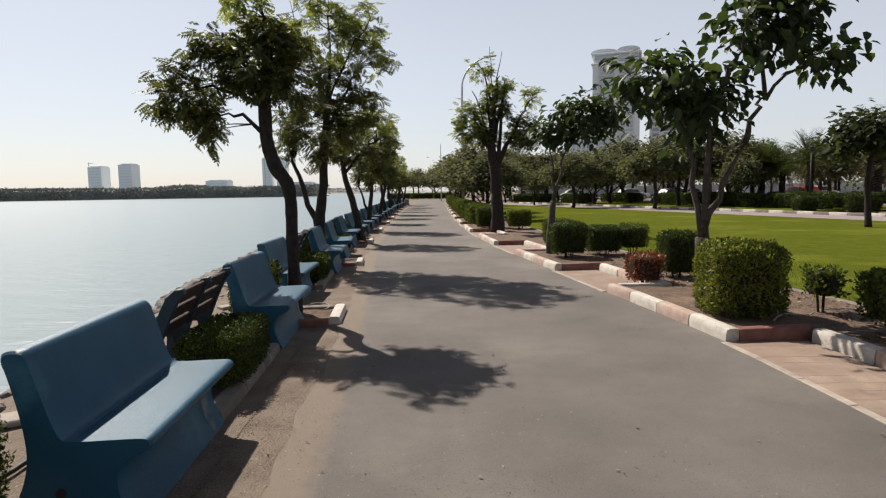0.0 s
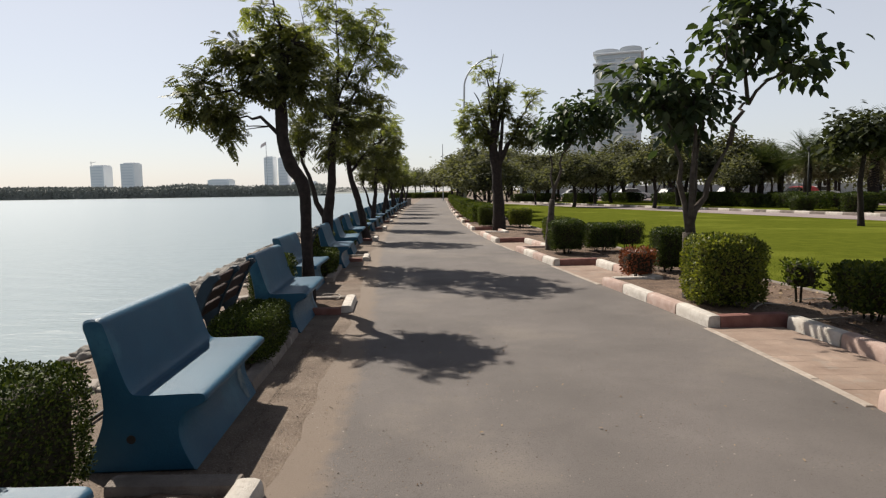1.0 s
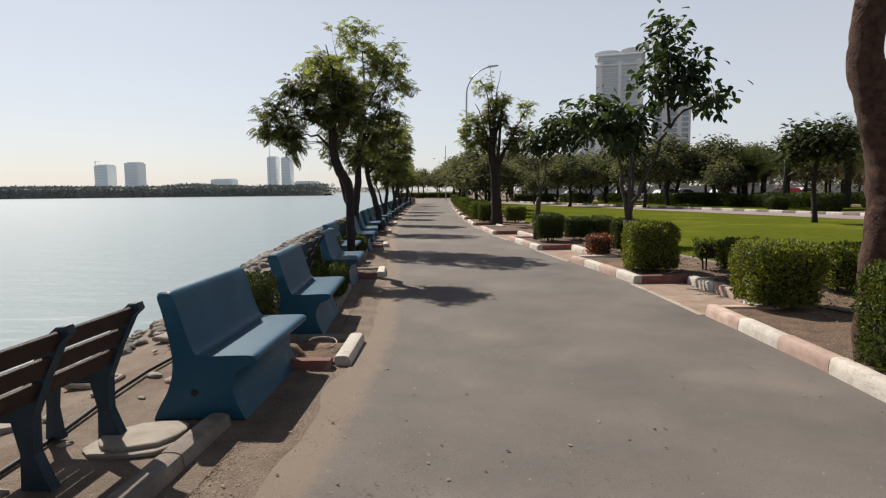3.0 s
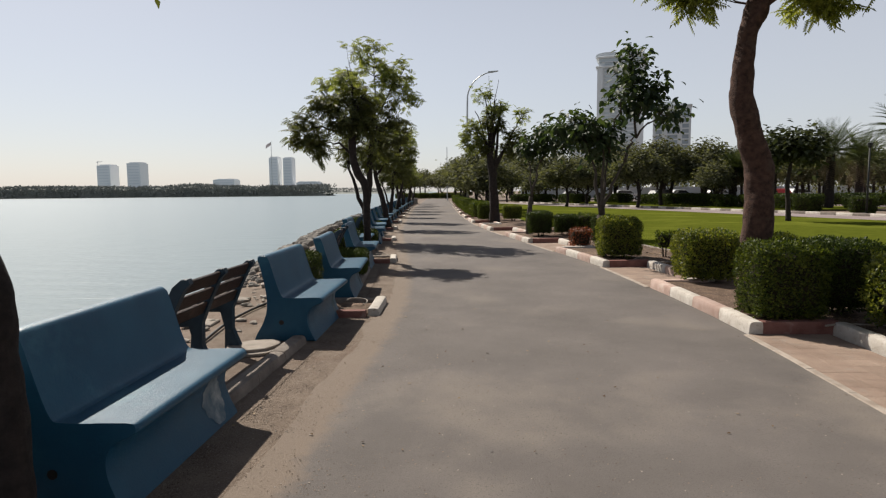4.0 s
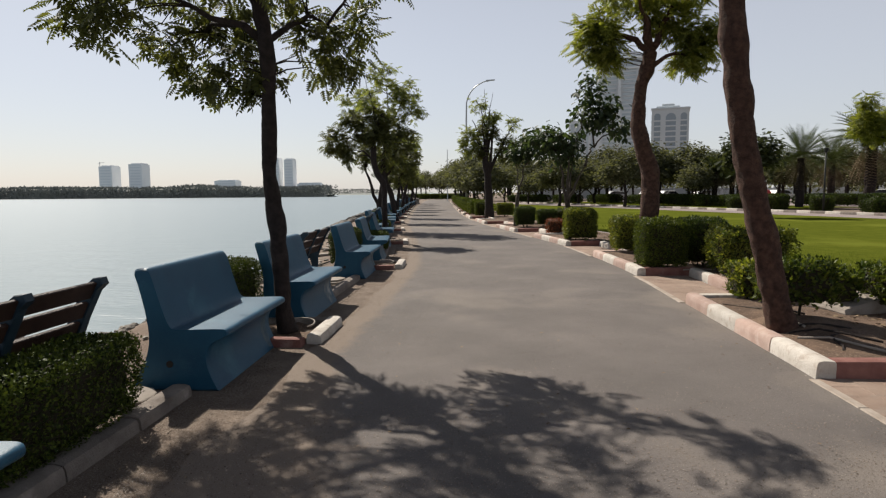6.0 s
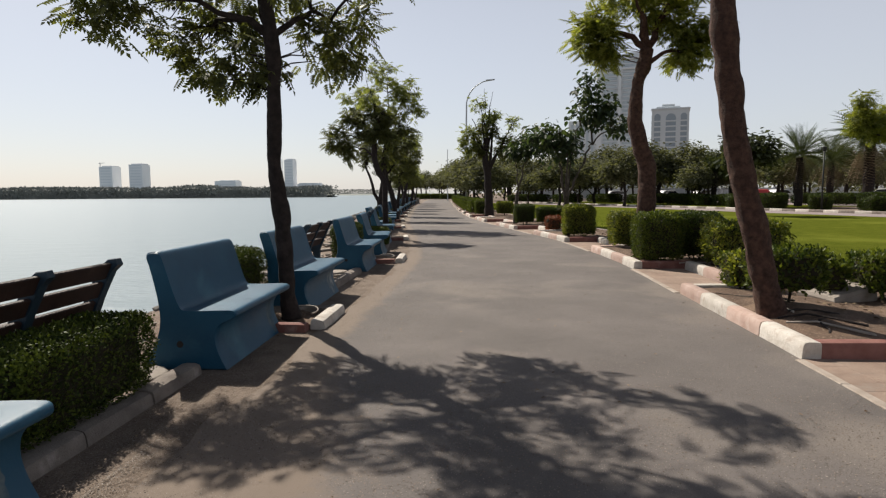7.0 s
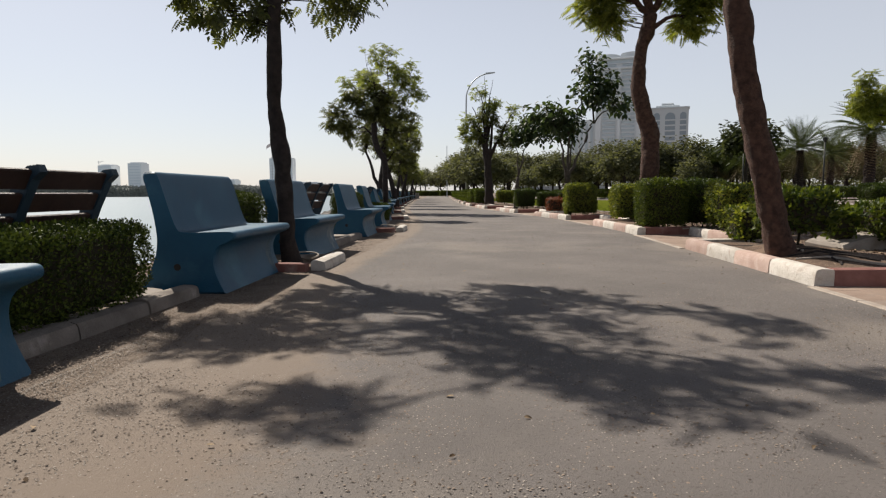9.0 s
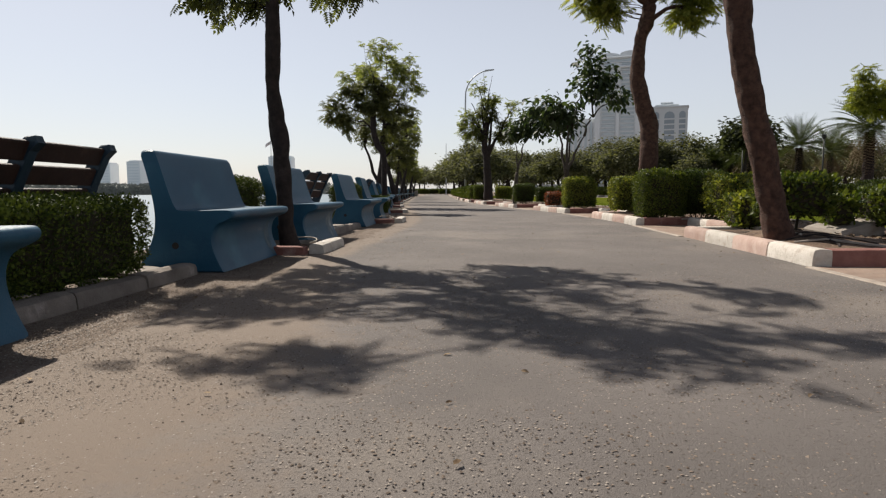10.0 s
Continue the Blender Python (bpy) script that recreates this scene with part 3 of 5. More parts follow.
for k in range(-3, 15):
    y0 = FIRST + PERIOD * k
    for i in range(4):
        y = y0 + 0.4 + 0.8 * i
        kerb_stone(on_right(0, y), 0.8, WHITE_KERB if i % 2 == 0 else PINK_KERB)
    for i in range(3):
        y = y0 - 0.43 - 0.86 * i
        kerb_stone(on_right(BAY, y), 0.86, PINK_KERB if i == 1 else WHITE_KERB)
    near = on_right(0.15, y0 + 0.004) @ pose(0.40, 0, 0, 0, 0, 90)
    kerb_stone(near, 0.82, RED_KERB)
    kerb_stone(on_right(0.15, y0 + 3.196) @ pose(0.35, 0, 0, 0, 0, -90), 0.71, WHITE_KERB if k % 2 else PINK_KERB)



def bed_z(x, y):
    """Height of the bed soil: uneven, banked up round the thick trunk."""
    in_bay = (y - FIRST - 0.1) % PERIOD > 3.0
    inside = (x - right_x(y) - 0.14 - (BAY if in_bay else 0.0)) / 0.35
    mound = 0.12 * math.exp(-((x - 3.45) / 0.55) ** 2 - ((y + 3.2) / 0.8) ** 2)
    return 0.100 + 0.026 * max(-0.5, noise.fractal(Vector((x * 2, y * 2, 3)), 0.8, 2, 4)) + mound * min(1.0, max(0.0, inside))


bed = Geo()
for k in range(-3, 15):
    y0 = FIRST + PERIOD * k
    for a, b, off in ((y0 + 0.1, y0 + 3.1, 0.13), (y0 - 2.67, y0 + 0.1, BAY + 0.13)):
        ys, cols = stations(a, b, 0.2), 12
        base = len(bed.v)
        for y in ys:
            for j in range(cols):
                o = off + (2.46 - off) * j / (cols - 1)
                x = right_x(y) + o
                bed.v.append((x, y, bed_z(x, y)))
        for i in range(len(ys) - 1):
            for j in range(cols - 1):
                p = base + i * cols + j
                bed.f.append((p, p + 1, p + cols + 1, p + cols))
tagged(part("planting_bed", bed, SOIL, smooth=True), "brown bare soil of the planting bed inside the kerb", "soil", kind="structure")
strip("bed_edging", stations(-14, 90, 1.0), [lambda y, c=c: (right_x(y) + c[0], c[1]) for c in ((2.44, -0.02), (2.44, 0.12), (2.52, 0.12), (2.52, -0.02))],
      GREY_KERB, "low pale concrete edging between soil and lawn", "edging")


def road_x(y):
    """The near edge of the park road that crosses behind the lawn."""
    return 27.4 - 0.335 * y + 0.0008 * max(0, 30 - y) ** 2


LAWN_YS = stations(-16, 66, 1.6)
strip("lawn", LAWN_YS, [lambda y, f=f: (right_x(y) + 2.52 + f * max(0.3, road_x(y) - right_x(y) - 2.52), 0.035 + 0.05 * math.sin(math.pi * f)) for f in stations(0, 1, 0.1)],
      LAWN, "mown bright green lawn", "lawn", 0.02)
strip("road", stations(-30, 74, 2), [lambda y, o=o: (road_x(y) + o, 0.045) for o in (-0.1, 1.5, 3.2)], ROAD_PINK, "pinkish paved park road behind the lawn", "road")
far_kerb = thing("kerb", pose(0, 0, 0), "white and dark painted kerb along the park road", "kerb", kind="structure")
road_turn = math.degrees(math.atan(0.335))
far_white, far_dark = kerb_mesh(1.0, WHITE_KERB), kerb_mesh(1.0, GREY_KERB)
for i in range(84):
    y = -8 + i * 0.95
    ob = new("kerb_stone", far_white if i % 2 else far_dark)
    ob.matrix_basis = pose(road_x(y) + 3.2, y, 0.06, 0, 0, -math.degrees(math.atan((road_x(y + 0.5) - road_x(y - 0.5)))))
    ob.parent = far_kerb
strip("lawn", stations(38, 74, 3), [lambda y, o=o: (road_x(y) + 3.33 + o, 0.1) for o in (0, 3, 8, 14)], LAWN, "second strip of lawn beyond the park road", "lawn", 0.03)
strip("road", stations(-30, 140, 5), [lambda y, o=o: (road_x(min(y, 74)) + o, 0.05) for o in (19, 30, 60)], ROAD_PINK, "sunlit pale car park beyond the trees", "road")

rngs = np.random.RandomState(5)
gy = rngs.uniform(-4, 26, 60000)
gx = np.array([right_x(y) for y in gy]) + 2.55 + np.abs(rngs.normal(0, 3.6, len(gy)))
gz = np.full(len(gy), 0.04)
tall = rngs.uniform(0.03, 0.065, len(gy))
lean = np.stack([rngs.normal(0, 0.4, len(gy)), rngs.normal(0, 0.4, len(gy)), np.ones(len(gy))], 1)
face = np.stack([rngs.normal(0, 1, len(gy)), rngs.normal(0, 1, len(gy)), rngs.normal(0, 0.1, len(gy))], 1)
keep = gx < np.array([road_x(y) for y in gy])
tagged(new("grass", scatter("grass", GRASS, np.stack([gx, gy, gz], 1)[keep], lean[keep], face[keep], tall[keep], BLADE)),
       "short green grass blades of the lawn", "grass", kind="stuff")

# ---- left side: benches, tree pits, planting strips ----
BENCH_END = softened([(-0.73, 0), (-0.70, 0.07), (-0.62, 0.2), (-0.575, 0.36), (-0.59, 0.55), (-0.645, 0.80), (-0.668, 0.865), (-0.660, 0.892), (-0.635, 0.903), (-0.590, 0.905), (-0.560, 0.895), (-0.540, 0.85),
                      (-0.47, 0.60), (-0.425, 0.475), (-0.385, 0.452), (-0.04, 0.463), (0.006, 0.455), (0.012, 0.415), (-0.03, 0.388), (-0.115, 0.355), (-0.155, 0.28), (-0.155, 0.19), (-0.12, 0.09), (-0.075, 0)])
JOINT = next(i for i, p in enumerate(BENCH_END) if p[0] > -0.40 and p[1] < 0.47)
NOSE = next(i for i, p in enumerate(BENCH_END) if i > JOINT and p[1] < 0.385)
REAR = next(i for i, p in enumerate(BENCH_END) if p[1] > 0.42)
BENCH_BACK = BENCH_END[REAR:JOINT + 1] + [(-0.44, 0.38), (-0.53, 0.38)]
BENCH_SEAT = BENCH_END[JOINT:NOSE + 1] + [(-0.44, BENCH_END[NOSE][1]), (-0.44, 0.44)]
BENCH_RISER = BENCH_END[NOSE:] + [(-0.45, 0), (-0.45, BENCH_END[NOSE][1])]
HALF = 0.70


def wear_or_glance_patch(centre, reach):
    """A ragged patch that follows the curve of the riser."""
    patch_geo, front = Geo(), sorted((q[1], q[0]) for q in BENCH_END[NOSE:])
    for k in range(13):
        z = 0.02 + 0.026 * k
        x = float(np.interp(z, [q[0] for q in front], [q[1] for q in front])) + 0.0025
        half = reach * math.sin(0.35 + k * 0.21) * (1 + 0.12 * math.sin(k * 2.3))
        patch_geo.v += [(x, centre - half, z), (x, min(centre + half * 0.9, 0.59), z)]
        if k:
            patch_geo.f.append((2 * k - 2, 2 * k - 1, 2 * k + 1, 2 * k))
    return patch_geo


def blue_bench(m):
    ob = thing("bench", m, "blue painted concrete bench with a high back, facing the path", "bench", "blue benches along the water")
    for a, b in ((-HALF, -HALF + 0.10), (HALF - 0.10, HALF)):
        end = part("end_panel", Geo().prism(list(reversed(BENCH_END)), a, b, 0.014, (a < 0, a > 0)), BLUE, ob, "", "angle")
        hole = Geo().tube([(-0.43, (a if a < 0 else b) - 0.004, 0.2), (-0.43, (a if a < 0 else b) + 0.004, 0.2)], [0.026, 0.026], 10)
        part("bolt_hole", hole, CABLE, end, "dark bolt hole")
    part("seat", Geo().prism(list(reversed(BENCH_SEAT)), -HALF + 0.10, HALF - 0.10), BLUE, ob, "", "angle")
    riser = part("riser", Geo().prism(list(reversed(BENCH_RISER)), -HALF + 0.10, HALF - 0.10), BLUE, ob, "panel leaning back under the seat", "angle")
    part("bare_patch", wear_or_glance_patch(0.515, 0.07), WORN, riser, "pale patch where the paint has worn thin")
    part("backrest", Geo().prism(list(reversed(BENCH_BACK)), -HALF + 0.10, HALF - 0.10), BLUE, ob, "", "angle")
    return ob


first_bench = blue_bench(pose(-1.40, -7.62, 0))
for x, y, turn in ((-1.39, -4.22, 0), (-1.34, -1.84, -0.8), (-1.29, 1.61, 0.6), (-1.385, 4.115, 5), (-1.69, 7.55, 5), (-2.2, 10.13, 4.5)):
    bench = copy_thing(first_bench, pose(x, y, 0, 0, 0, turn))
    if y == -1.84:  # the one with reflected sun painted on its riser
        tagged(bench, "blue painted concrete bench with glancing light painted on its front")
        for piece in bench.children:
            if piece.name.startswith("riser"):
                part("bleached_patch", wear_or_glance_patch(0.46, 0.15), GLANCE_PALE, piece, "pale patch with glancing light painted into its colour")
                for patch in piece.children:
                    if patch.name.startswith("bare_patch"):
                        bpy.data.objects.remove(patch)
for y in [v + 5.9 * k for k in range(1, 11) for v in (7.55, 10.13)]:
    copy_thing(first_bench, on_left(-0.36 + random.uniform(-0.015, 0.015), y, 0, random.uniform(-0.8, 0.8)))

FRAME_BACK = [(-0.12, 0), (0.05, 0), (0.02, 0.06), (-0.035, 0.2), (-0.03, 0.4), (0.06, 0.62), (0.15, 0.80), (0.20, 0.845), (0.185, 0.885), (0.13, 0.88), (0.06, 0.82),
              (-0.05, 0.60), (-0.13, 0.46), (-0.48, 0.44), (-0.50, 0.41), (-0.45, 0.37), (-0.15, 0.37), (-0.11, 0.2)]
FRAME_LEG = [(-0.47, 0), (-0.36, 0), (-0.38, 0.05), (-0.40, 0.2), (-0.38, 0.385), (-0.45, 0.385), (-0.45, 0.2)]


def slat_bench(m):
    ob = thing("slatted_bench", m, "dark brown wooden slatted bench on blue cast frames, facing the water", "bench", "slatted benches facing the water")
    for y in (-0.66, 0.0, 0.66):
        part("frame", Geo().prism(list(reversed(FRAME_BACK)), y - 0.035, y + 0.035, 0.006), IRON, ob, "dark blue cast frame")
        part("front_leg", Geo().prism(list(reversed(FRAME_LEG)), y - 0.03, y + 0.03, 0.006), IRON, ob)
    for x, z in ((-0.005, 0.545), (0.058, 0.675), (0.122, 0.805)):
        for y in (-0.33, 0.33):
            part("back_slat", Geo().block((0, 0, 0), (0.028, 0.59, 0.118), 0, 0.006), WOOD, ob, "brown slat").matrix_basis = pose(x, y, z, 0, 26, 0)
    for x in (-0.18, -0.27, -0.36, -0.45):
        part("seat_slat", Geo().block((x, 0, 0.465), (0.075, 1.40, 0.03), 0, 0.006), WOOD, ob)
    return ob


first_slat = slat_bench(on_left(-1.08, -6.02, 0.02))
for y in [-0.12, 5.85] + [11.75 + 5.9 * k for k in range(0, 9)]:
    copy_thing(first_slat, on_left(-1.11, y, 0.02, random.uniform(-1, 1)))

PIT_HALF = 0.44
tree_pits = []
PIT_YS = [-3.07, 2.70, 8.5, 14.5, 20.4] + [26.3 + 5.9 * k for k in range(0, 9)]
pit_kerb = thing("tree_pit_kerb", pose(0, 0, 0), "white and red painted kerb stones round the tree pits", "kerb", kind="structure")
for y in PIT_YS:
    kerb_stone(on_left(0.0, y, -0.05) @ pose(0, 0, 0, 0, 0, 180), 2 * PIT_HALF, WHITE_KERB, pit_kerb)
    for s in (-1, 1):
        kerb_stone(on_left(-0.15, y + s * (PIT_HALF - 0.008), -0.062 if s < 0 else -0.088) @ pose(-0.36, 0, 0, 0, 0, 90 * s), 0.72, RED_KERB if s < 0 else GREY_KERB, pit_kerb)
pit_soil = Geo()
for y in PIT_YS:
    for i in range(8):
        for j in range(8):
            m = on_left(-0.13 - 0.62 * j / 7, y) @ Vector((0, (i / 7 - 0.5) * 2 * (PIT_HALF - 0.03), 0))
            pit_soil.v.append((m.x, m.y, 0.012 + 0.03 * noise.fractal(Vector((m.x * 5, m.y * 5, 0)), 0.8, 2, 3)))
    b = len(pit_soil.v) - 64
    for i in range(7):
        for j in range(7):
            q = b + i * 8 + j
            pit_soil.f.append((q, q + 1, q + 9, q + 8))
tagged(part("pit_soil", pit_soil, SOIL, smooth=True), "brown soil inside the tree pits", "soil", kind="structure")

strip_kerb = thing("strip_kerb", pose(0, 0, 0), "grey concrete kerb of the planting strips between the benches", "kerb", kind="structure")
STRIP_YS = [-6.0, -0.15, 5.8] + [11.75 + 5.9 * k for k in range(0, 9)]
for y in STRIP_YS:
    for i in (-1, 0, 1):
        kerb_stone(on_left(-0.52, y + i * 0.66) @ pose(0, 0, -0.055, 0, 0, 180), 0.66, GREY_KERB, strip_kerb)

# ---- hedges between and behind the benches ----
GREEN = "clipped green hedge between the blue benches"
strip_hedge = hedge(on_left(-0.84, -6.05), 0.48, 1.36, 0.52, 11, HEDGE_SHADED, GREEN, 0.05, "hedges by the benches", leaf=(0.015, 0.028), density=8500, flare=0.03)
low_hedge = hedge(on_left(-0.80, 5.85), 0.55, 1.2, 0.44, 12, HEDGE_SHADED, GREEN, 0.05, "hedges by the benches", leaf=(0.015, 0.028), density=8500, flare=0.03)
far_hedge = hedge(on_left(-0.82, 11.75), 0.55, 1.2, 0.44, 14, HEDGE_SHADED, GREEN, 0.05, "hedges by the benches", leaf=(0.03, 0.05), density=2200, flare=0.03)
for k in range(1, 9):
    copy_thing(far_hedge, on_left(-0.82, 11.75 + 5.9 * k, -0.05 if k % 2 else 0, 180 * (k % 2)))
pit_hedge = hedge(on_left(-1.15, -3.0), 0.52, 0.98, 0.70, 13, HEDGE_SHADED, "clipped hedge behind a tree pit between two benches", 0.05, "hedges behind the pits", leaf=(0.015, 0.028), density=8000, flare=0.03)
copy_thing(pit_hedge, on_left(-1.15, PIT_YS[1], 0, 180))
far_pit_hedge = hedge(on_left(-1.15, PIT_YS[2]), 0.52, 0.98, 0.66, 15, HEDGE_SHADED, "clipped hedge behind a tree pit between two benches", 0.05, "hedges behind the pits", leaf=(0.03, 0.05), density=2200, flare=0.03)
for k, y in enumerate(PIT_YS[3:]):
    copy_thing(far_pit_hedge, on_left(-1.15, y, 0, 180 * (k % 2)))

# ---- trees along the water ----
NEEM_LABEL = "neem tree with a bent dark trunk standing in a kerbed pit"
TREES = "trees along the water"
tree("neem_tree", pose(-1.5, -3.18, 0.02), [(0.0, 0.1, 0), (-0.03, 0.09, 0.3), (-0.05, 0.08, 0.75), (-0.075, 0.07, 1.15), (-0.10, 0.04, 1.4), (-0.085, -0.05, 1.75), (-0.02, -0.2, 2.3), (0.01, -0.32, 2.8), (-0.06, -0.45, 3.4)],
     [0.110, 0.078, 0.077, 0.086, 0.075, 0.066, 0.065, 0.070, 0.045],
     [(7, (-0.75, 0.1, 3.0), 0.045), (7, (0.45, 0.35, 3.1), 0.035), (7, (-0.5, 0.3, 3.7), 0.04), (8, (0.35, -0.6, 3.6), 0.035), (8, (-0.2, -0.5, 4.3), 0.04), (7, (-1.25, -0.7, 3.15), 0.035),
      ((0.3, -0.55, 3.55), (0.5, -1.4, 3.6), 0.02), ((-0.15, -0.45, 3.7), (-0.95, -1.35, 3.65), 0.018), ((0.3, -0.5, 3.55), (1.2, -0.95, 3.75), 0.02), ((-0.5, 0.3, 3.65), (-1.7, 0.0, 3.6), 0.024), ((0.4, 0.3, 3.05), (1.1, 0.2, 3.6), 0.018)],
     [((-0.72, 0.1, 2.82), (0.58, 0.5, 0.32), 26), ((0.42, 0.4, 2.95), (0.40, 0.4, 0.30), 20), ((-1.25, -0.7, 3.02), (0.48, 0.4, 0.28), 17), ((-0.22, 0.0, 2.52), (0.2, 0.2, 0.17), 7), ((0.74, 0.4, 3.12), (0.12, 0.15, 0.2), 4),
      ((-0.5, 0.2, 3.5), (1.0, 0.7, 0.40), 36), ((0.35, -0.55, 3.55), (0.72, 0.5, 0.32), 16), ((0.48, -1.35, 3.55), (0.46, 0.28, 0.14), 6), ((-0.92, -1.3, 3.6), (0.26, 0.14, 0.1), 6), ((1.1, 0.2, 3.55), (0.3, 0.3, 0.16), 6),
      ((1.1, -0.85, 3.6), (0.28, 0.18, 0.1), 4), ((-0.2, -1.0, 3.55), (0.45, 0.3, 0.16), 4), ((-1.7, 0.0, 3.55), (0.32, 0.35, 0.18), 10), ((-0.2, -0.4, 4.2), (0.7, 0.5, 0.3), 3), ((-1.4, -1.25, 3.6), (0.1, 0.08, 0.06), 2)],
     "neem", NEEM, BARK, "slim dark-trunked neem tree with drooping leaves in a kerbed pit", 21, TREES, 20, rings=10)
tree("neem_tree", pose(-2.09, 8.72, 0.02), [(0, 0, 0), (0.0, 0, 0.47), (0.0, 0, 1.12), (-0.01, 0, 1.53), (-0.06, 0, 1.77), (-0.17, 0, 1.93), (-0.24, 0, 2.12), (-0.29, 0, 2.35), (-0.30, 0, 2.75), (-0.25, 0, 3.5)],
     [0.115, 0.09, 0.082, 0.082, 0.095, 0.095, 0.088, 0.09, 0.085, 0.04],
     [(7, (-0.95, 0.1, 2.65), 0.035), (8, (-1.4, 0.0, 2.95), 0.035), (8, (0.05, -0.3, 3.7), 0.035), (9, (-0.45, 0.2, 4.4), 0.025), (8, (-0.9, 0.3, 3.6), 0.03)],
     [((-0.28, 0, 3.36), (0.52, 0.45, 0.52), 62), ((-1.38, 0, 2.92), (0.34, 0.36, 0.40), 36), ((-1.05, 0, 2.6), (0.19, 0.22, 0.28), 17), ((-0.96, 0.1, 3.6), (0.28, 0.3, 0.25), 18), ((-0.72, 0, 3.2), (0.3, 0.35, 0.25), 12), ((0.05, 0, 3.05), (0.28, 0.3, 0.28), 12)],
     "neem", NEEM, BARK, NEEM_LABEL, 22, TREES,
     pale=[((-0.65, 0, 4.0), (0.4, 0.4, 0.2), 6)])
second = tree("neem_tree", pose(-3.02, 14.2, 0.02), [(0, 0, 0), (-0.02, 0, 0.6), (0.05, 0, 1.3), (0.13, 0, 1.8), (0.16, 0, 2.6), (0.25, 0.1, 3.5), (0.35, 0.1, 4.6)],
     [0.16, 0.135, 0.115, 0.10, 0.085, 0.055, 0.03],
     [(1, (-0.55, -0.1, 2.5), 0.085), (4, (0.95, 0.1, 4.3), 0.045), (5, (-0.5, 0.3, 5.6), 0.03), (5, (1.3, -0.2, 5.3), 0.03), (4, (0.5, -0.7, 3.6), 0.04), ((-0.5, -0.1, 2.4), (-0.6, 0.4, 3.7), 0.05), (6, (0.3, 0.1, 6.0), 0.022)],
     [((0.0, 0, 2.9), (0.95, 0.8, 0.58), 84), ((0.45, 0, 3.9), (0.7, 0.7, 0.6), 50), ((-0.5, 0, 3.5), (0.4, 0.5, 0.35), 20), ((0.9, 0, 3.5), (0.55, 0.6, 0.55), 34)],
     "neem", NEEM, BARK, "forked neem tree with a tall airy crown in a kerbed pit", 23, TREES,
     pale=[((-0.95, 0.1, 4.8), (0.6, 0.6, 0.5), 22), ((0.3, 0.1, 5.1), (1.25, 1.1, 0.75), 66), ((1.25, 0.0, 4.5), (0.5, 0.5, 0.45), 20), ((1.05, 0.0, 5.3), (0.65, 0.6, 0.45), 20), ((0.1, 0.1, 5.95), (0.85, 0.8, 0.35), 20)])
third = tree("neem_tree", pose(-3.12, 20.4, 0.03), [(0, 0, 0), (-0.1, 0, 0.6), (-0.25, 0, 1.3), (-0.5, 0, 2.2), (-0.5, 0, 3.0), (-0.3, 0, 3.8)],
     [0.15, 0.12, 0.11, 0.09, 0.07, 0.03],
     [(3, (0.5, 0.2, 3.2), 0.06), (4, (-1.1, 0.2, 3.6), 0.05), (4, (0.2, -0.6, 4.1), 0.04)],
     [((0.1, 0, 3.0), (1.05, 1.05, 0.6), 90), ((-0.7, 0.1, 3.1), (0.6, 0.7, 0.45), 36)],
     "neem", NEEM, BARK, "leaning neem tree with a rounded crown in a kerbed pit", 24, TREES,
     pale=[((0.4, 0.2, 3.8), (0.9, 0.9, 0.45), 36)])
for i, y in enumerate(PIT_YS[5:]):
    copy_thing(third if i % 3 else second, on_left(-0.55, y, 0.03, (0, 150, 65, 220)[i % 4]) @ Matrix.Scale(0.8 + 0.12 * ((i * 7) % 3) / 2, 4))

# ---- trees behind the right kerb ----
BED_TREES = "trees in the planting bed"
tree("acacia_tree", pose(3.28, -3.42, 0.16), [(0.02, 0, -0.04), (-0.02, 0, 0.12), (-0.08, 0, 0.4), (-0.14, 0, 0.7), (-0.27, 0, 1.2), (-0.385, 0, 1.7), (-0.46, 0, 2.25), (-0.52, 0, 2.75), (-0.57, 0.05, 3.6), (-0.62, 0.1, 4.6)],
     [0.140, 0.122, 0.120, 0.126, 0.120, 0.108, 0.115, 0.118, 0.11, 0.08],
     [(8, (-1.1, 0.3, 5.2), 0.08), (8, (0.6, 0.5, 5.3), 0.08), (9, (-0.4, -0.7, 5.9), 0.06), (9, (-0.6, 0.9, 5.8), 0.06)],
     [((-0.3, 0.1, 5.6), (1.7, 1.7, 0.8), 150), ((-1.0, 0.3, 5.1), (0.7, 0.8, 0.4), 40), ((0.7, 0.5, 5.2), (0.6, 0.7, 0.4), 30)],
     "feather", TUFT, BARK_RED, "thick leaning tree with rough red-brown bark in the planting bed", 31, BED_TREES, 26, rings=12, rough=0.2)
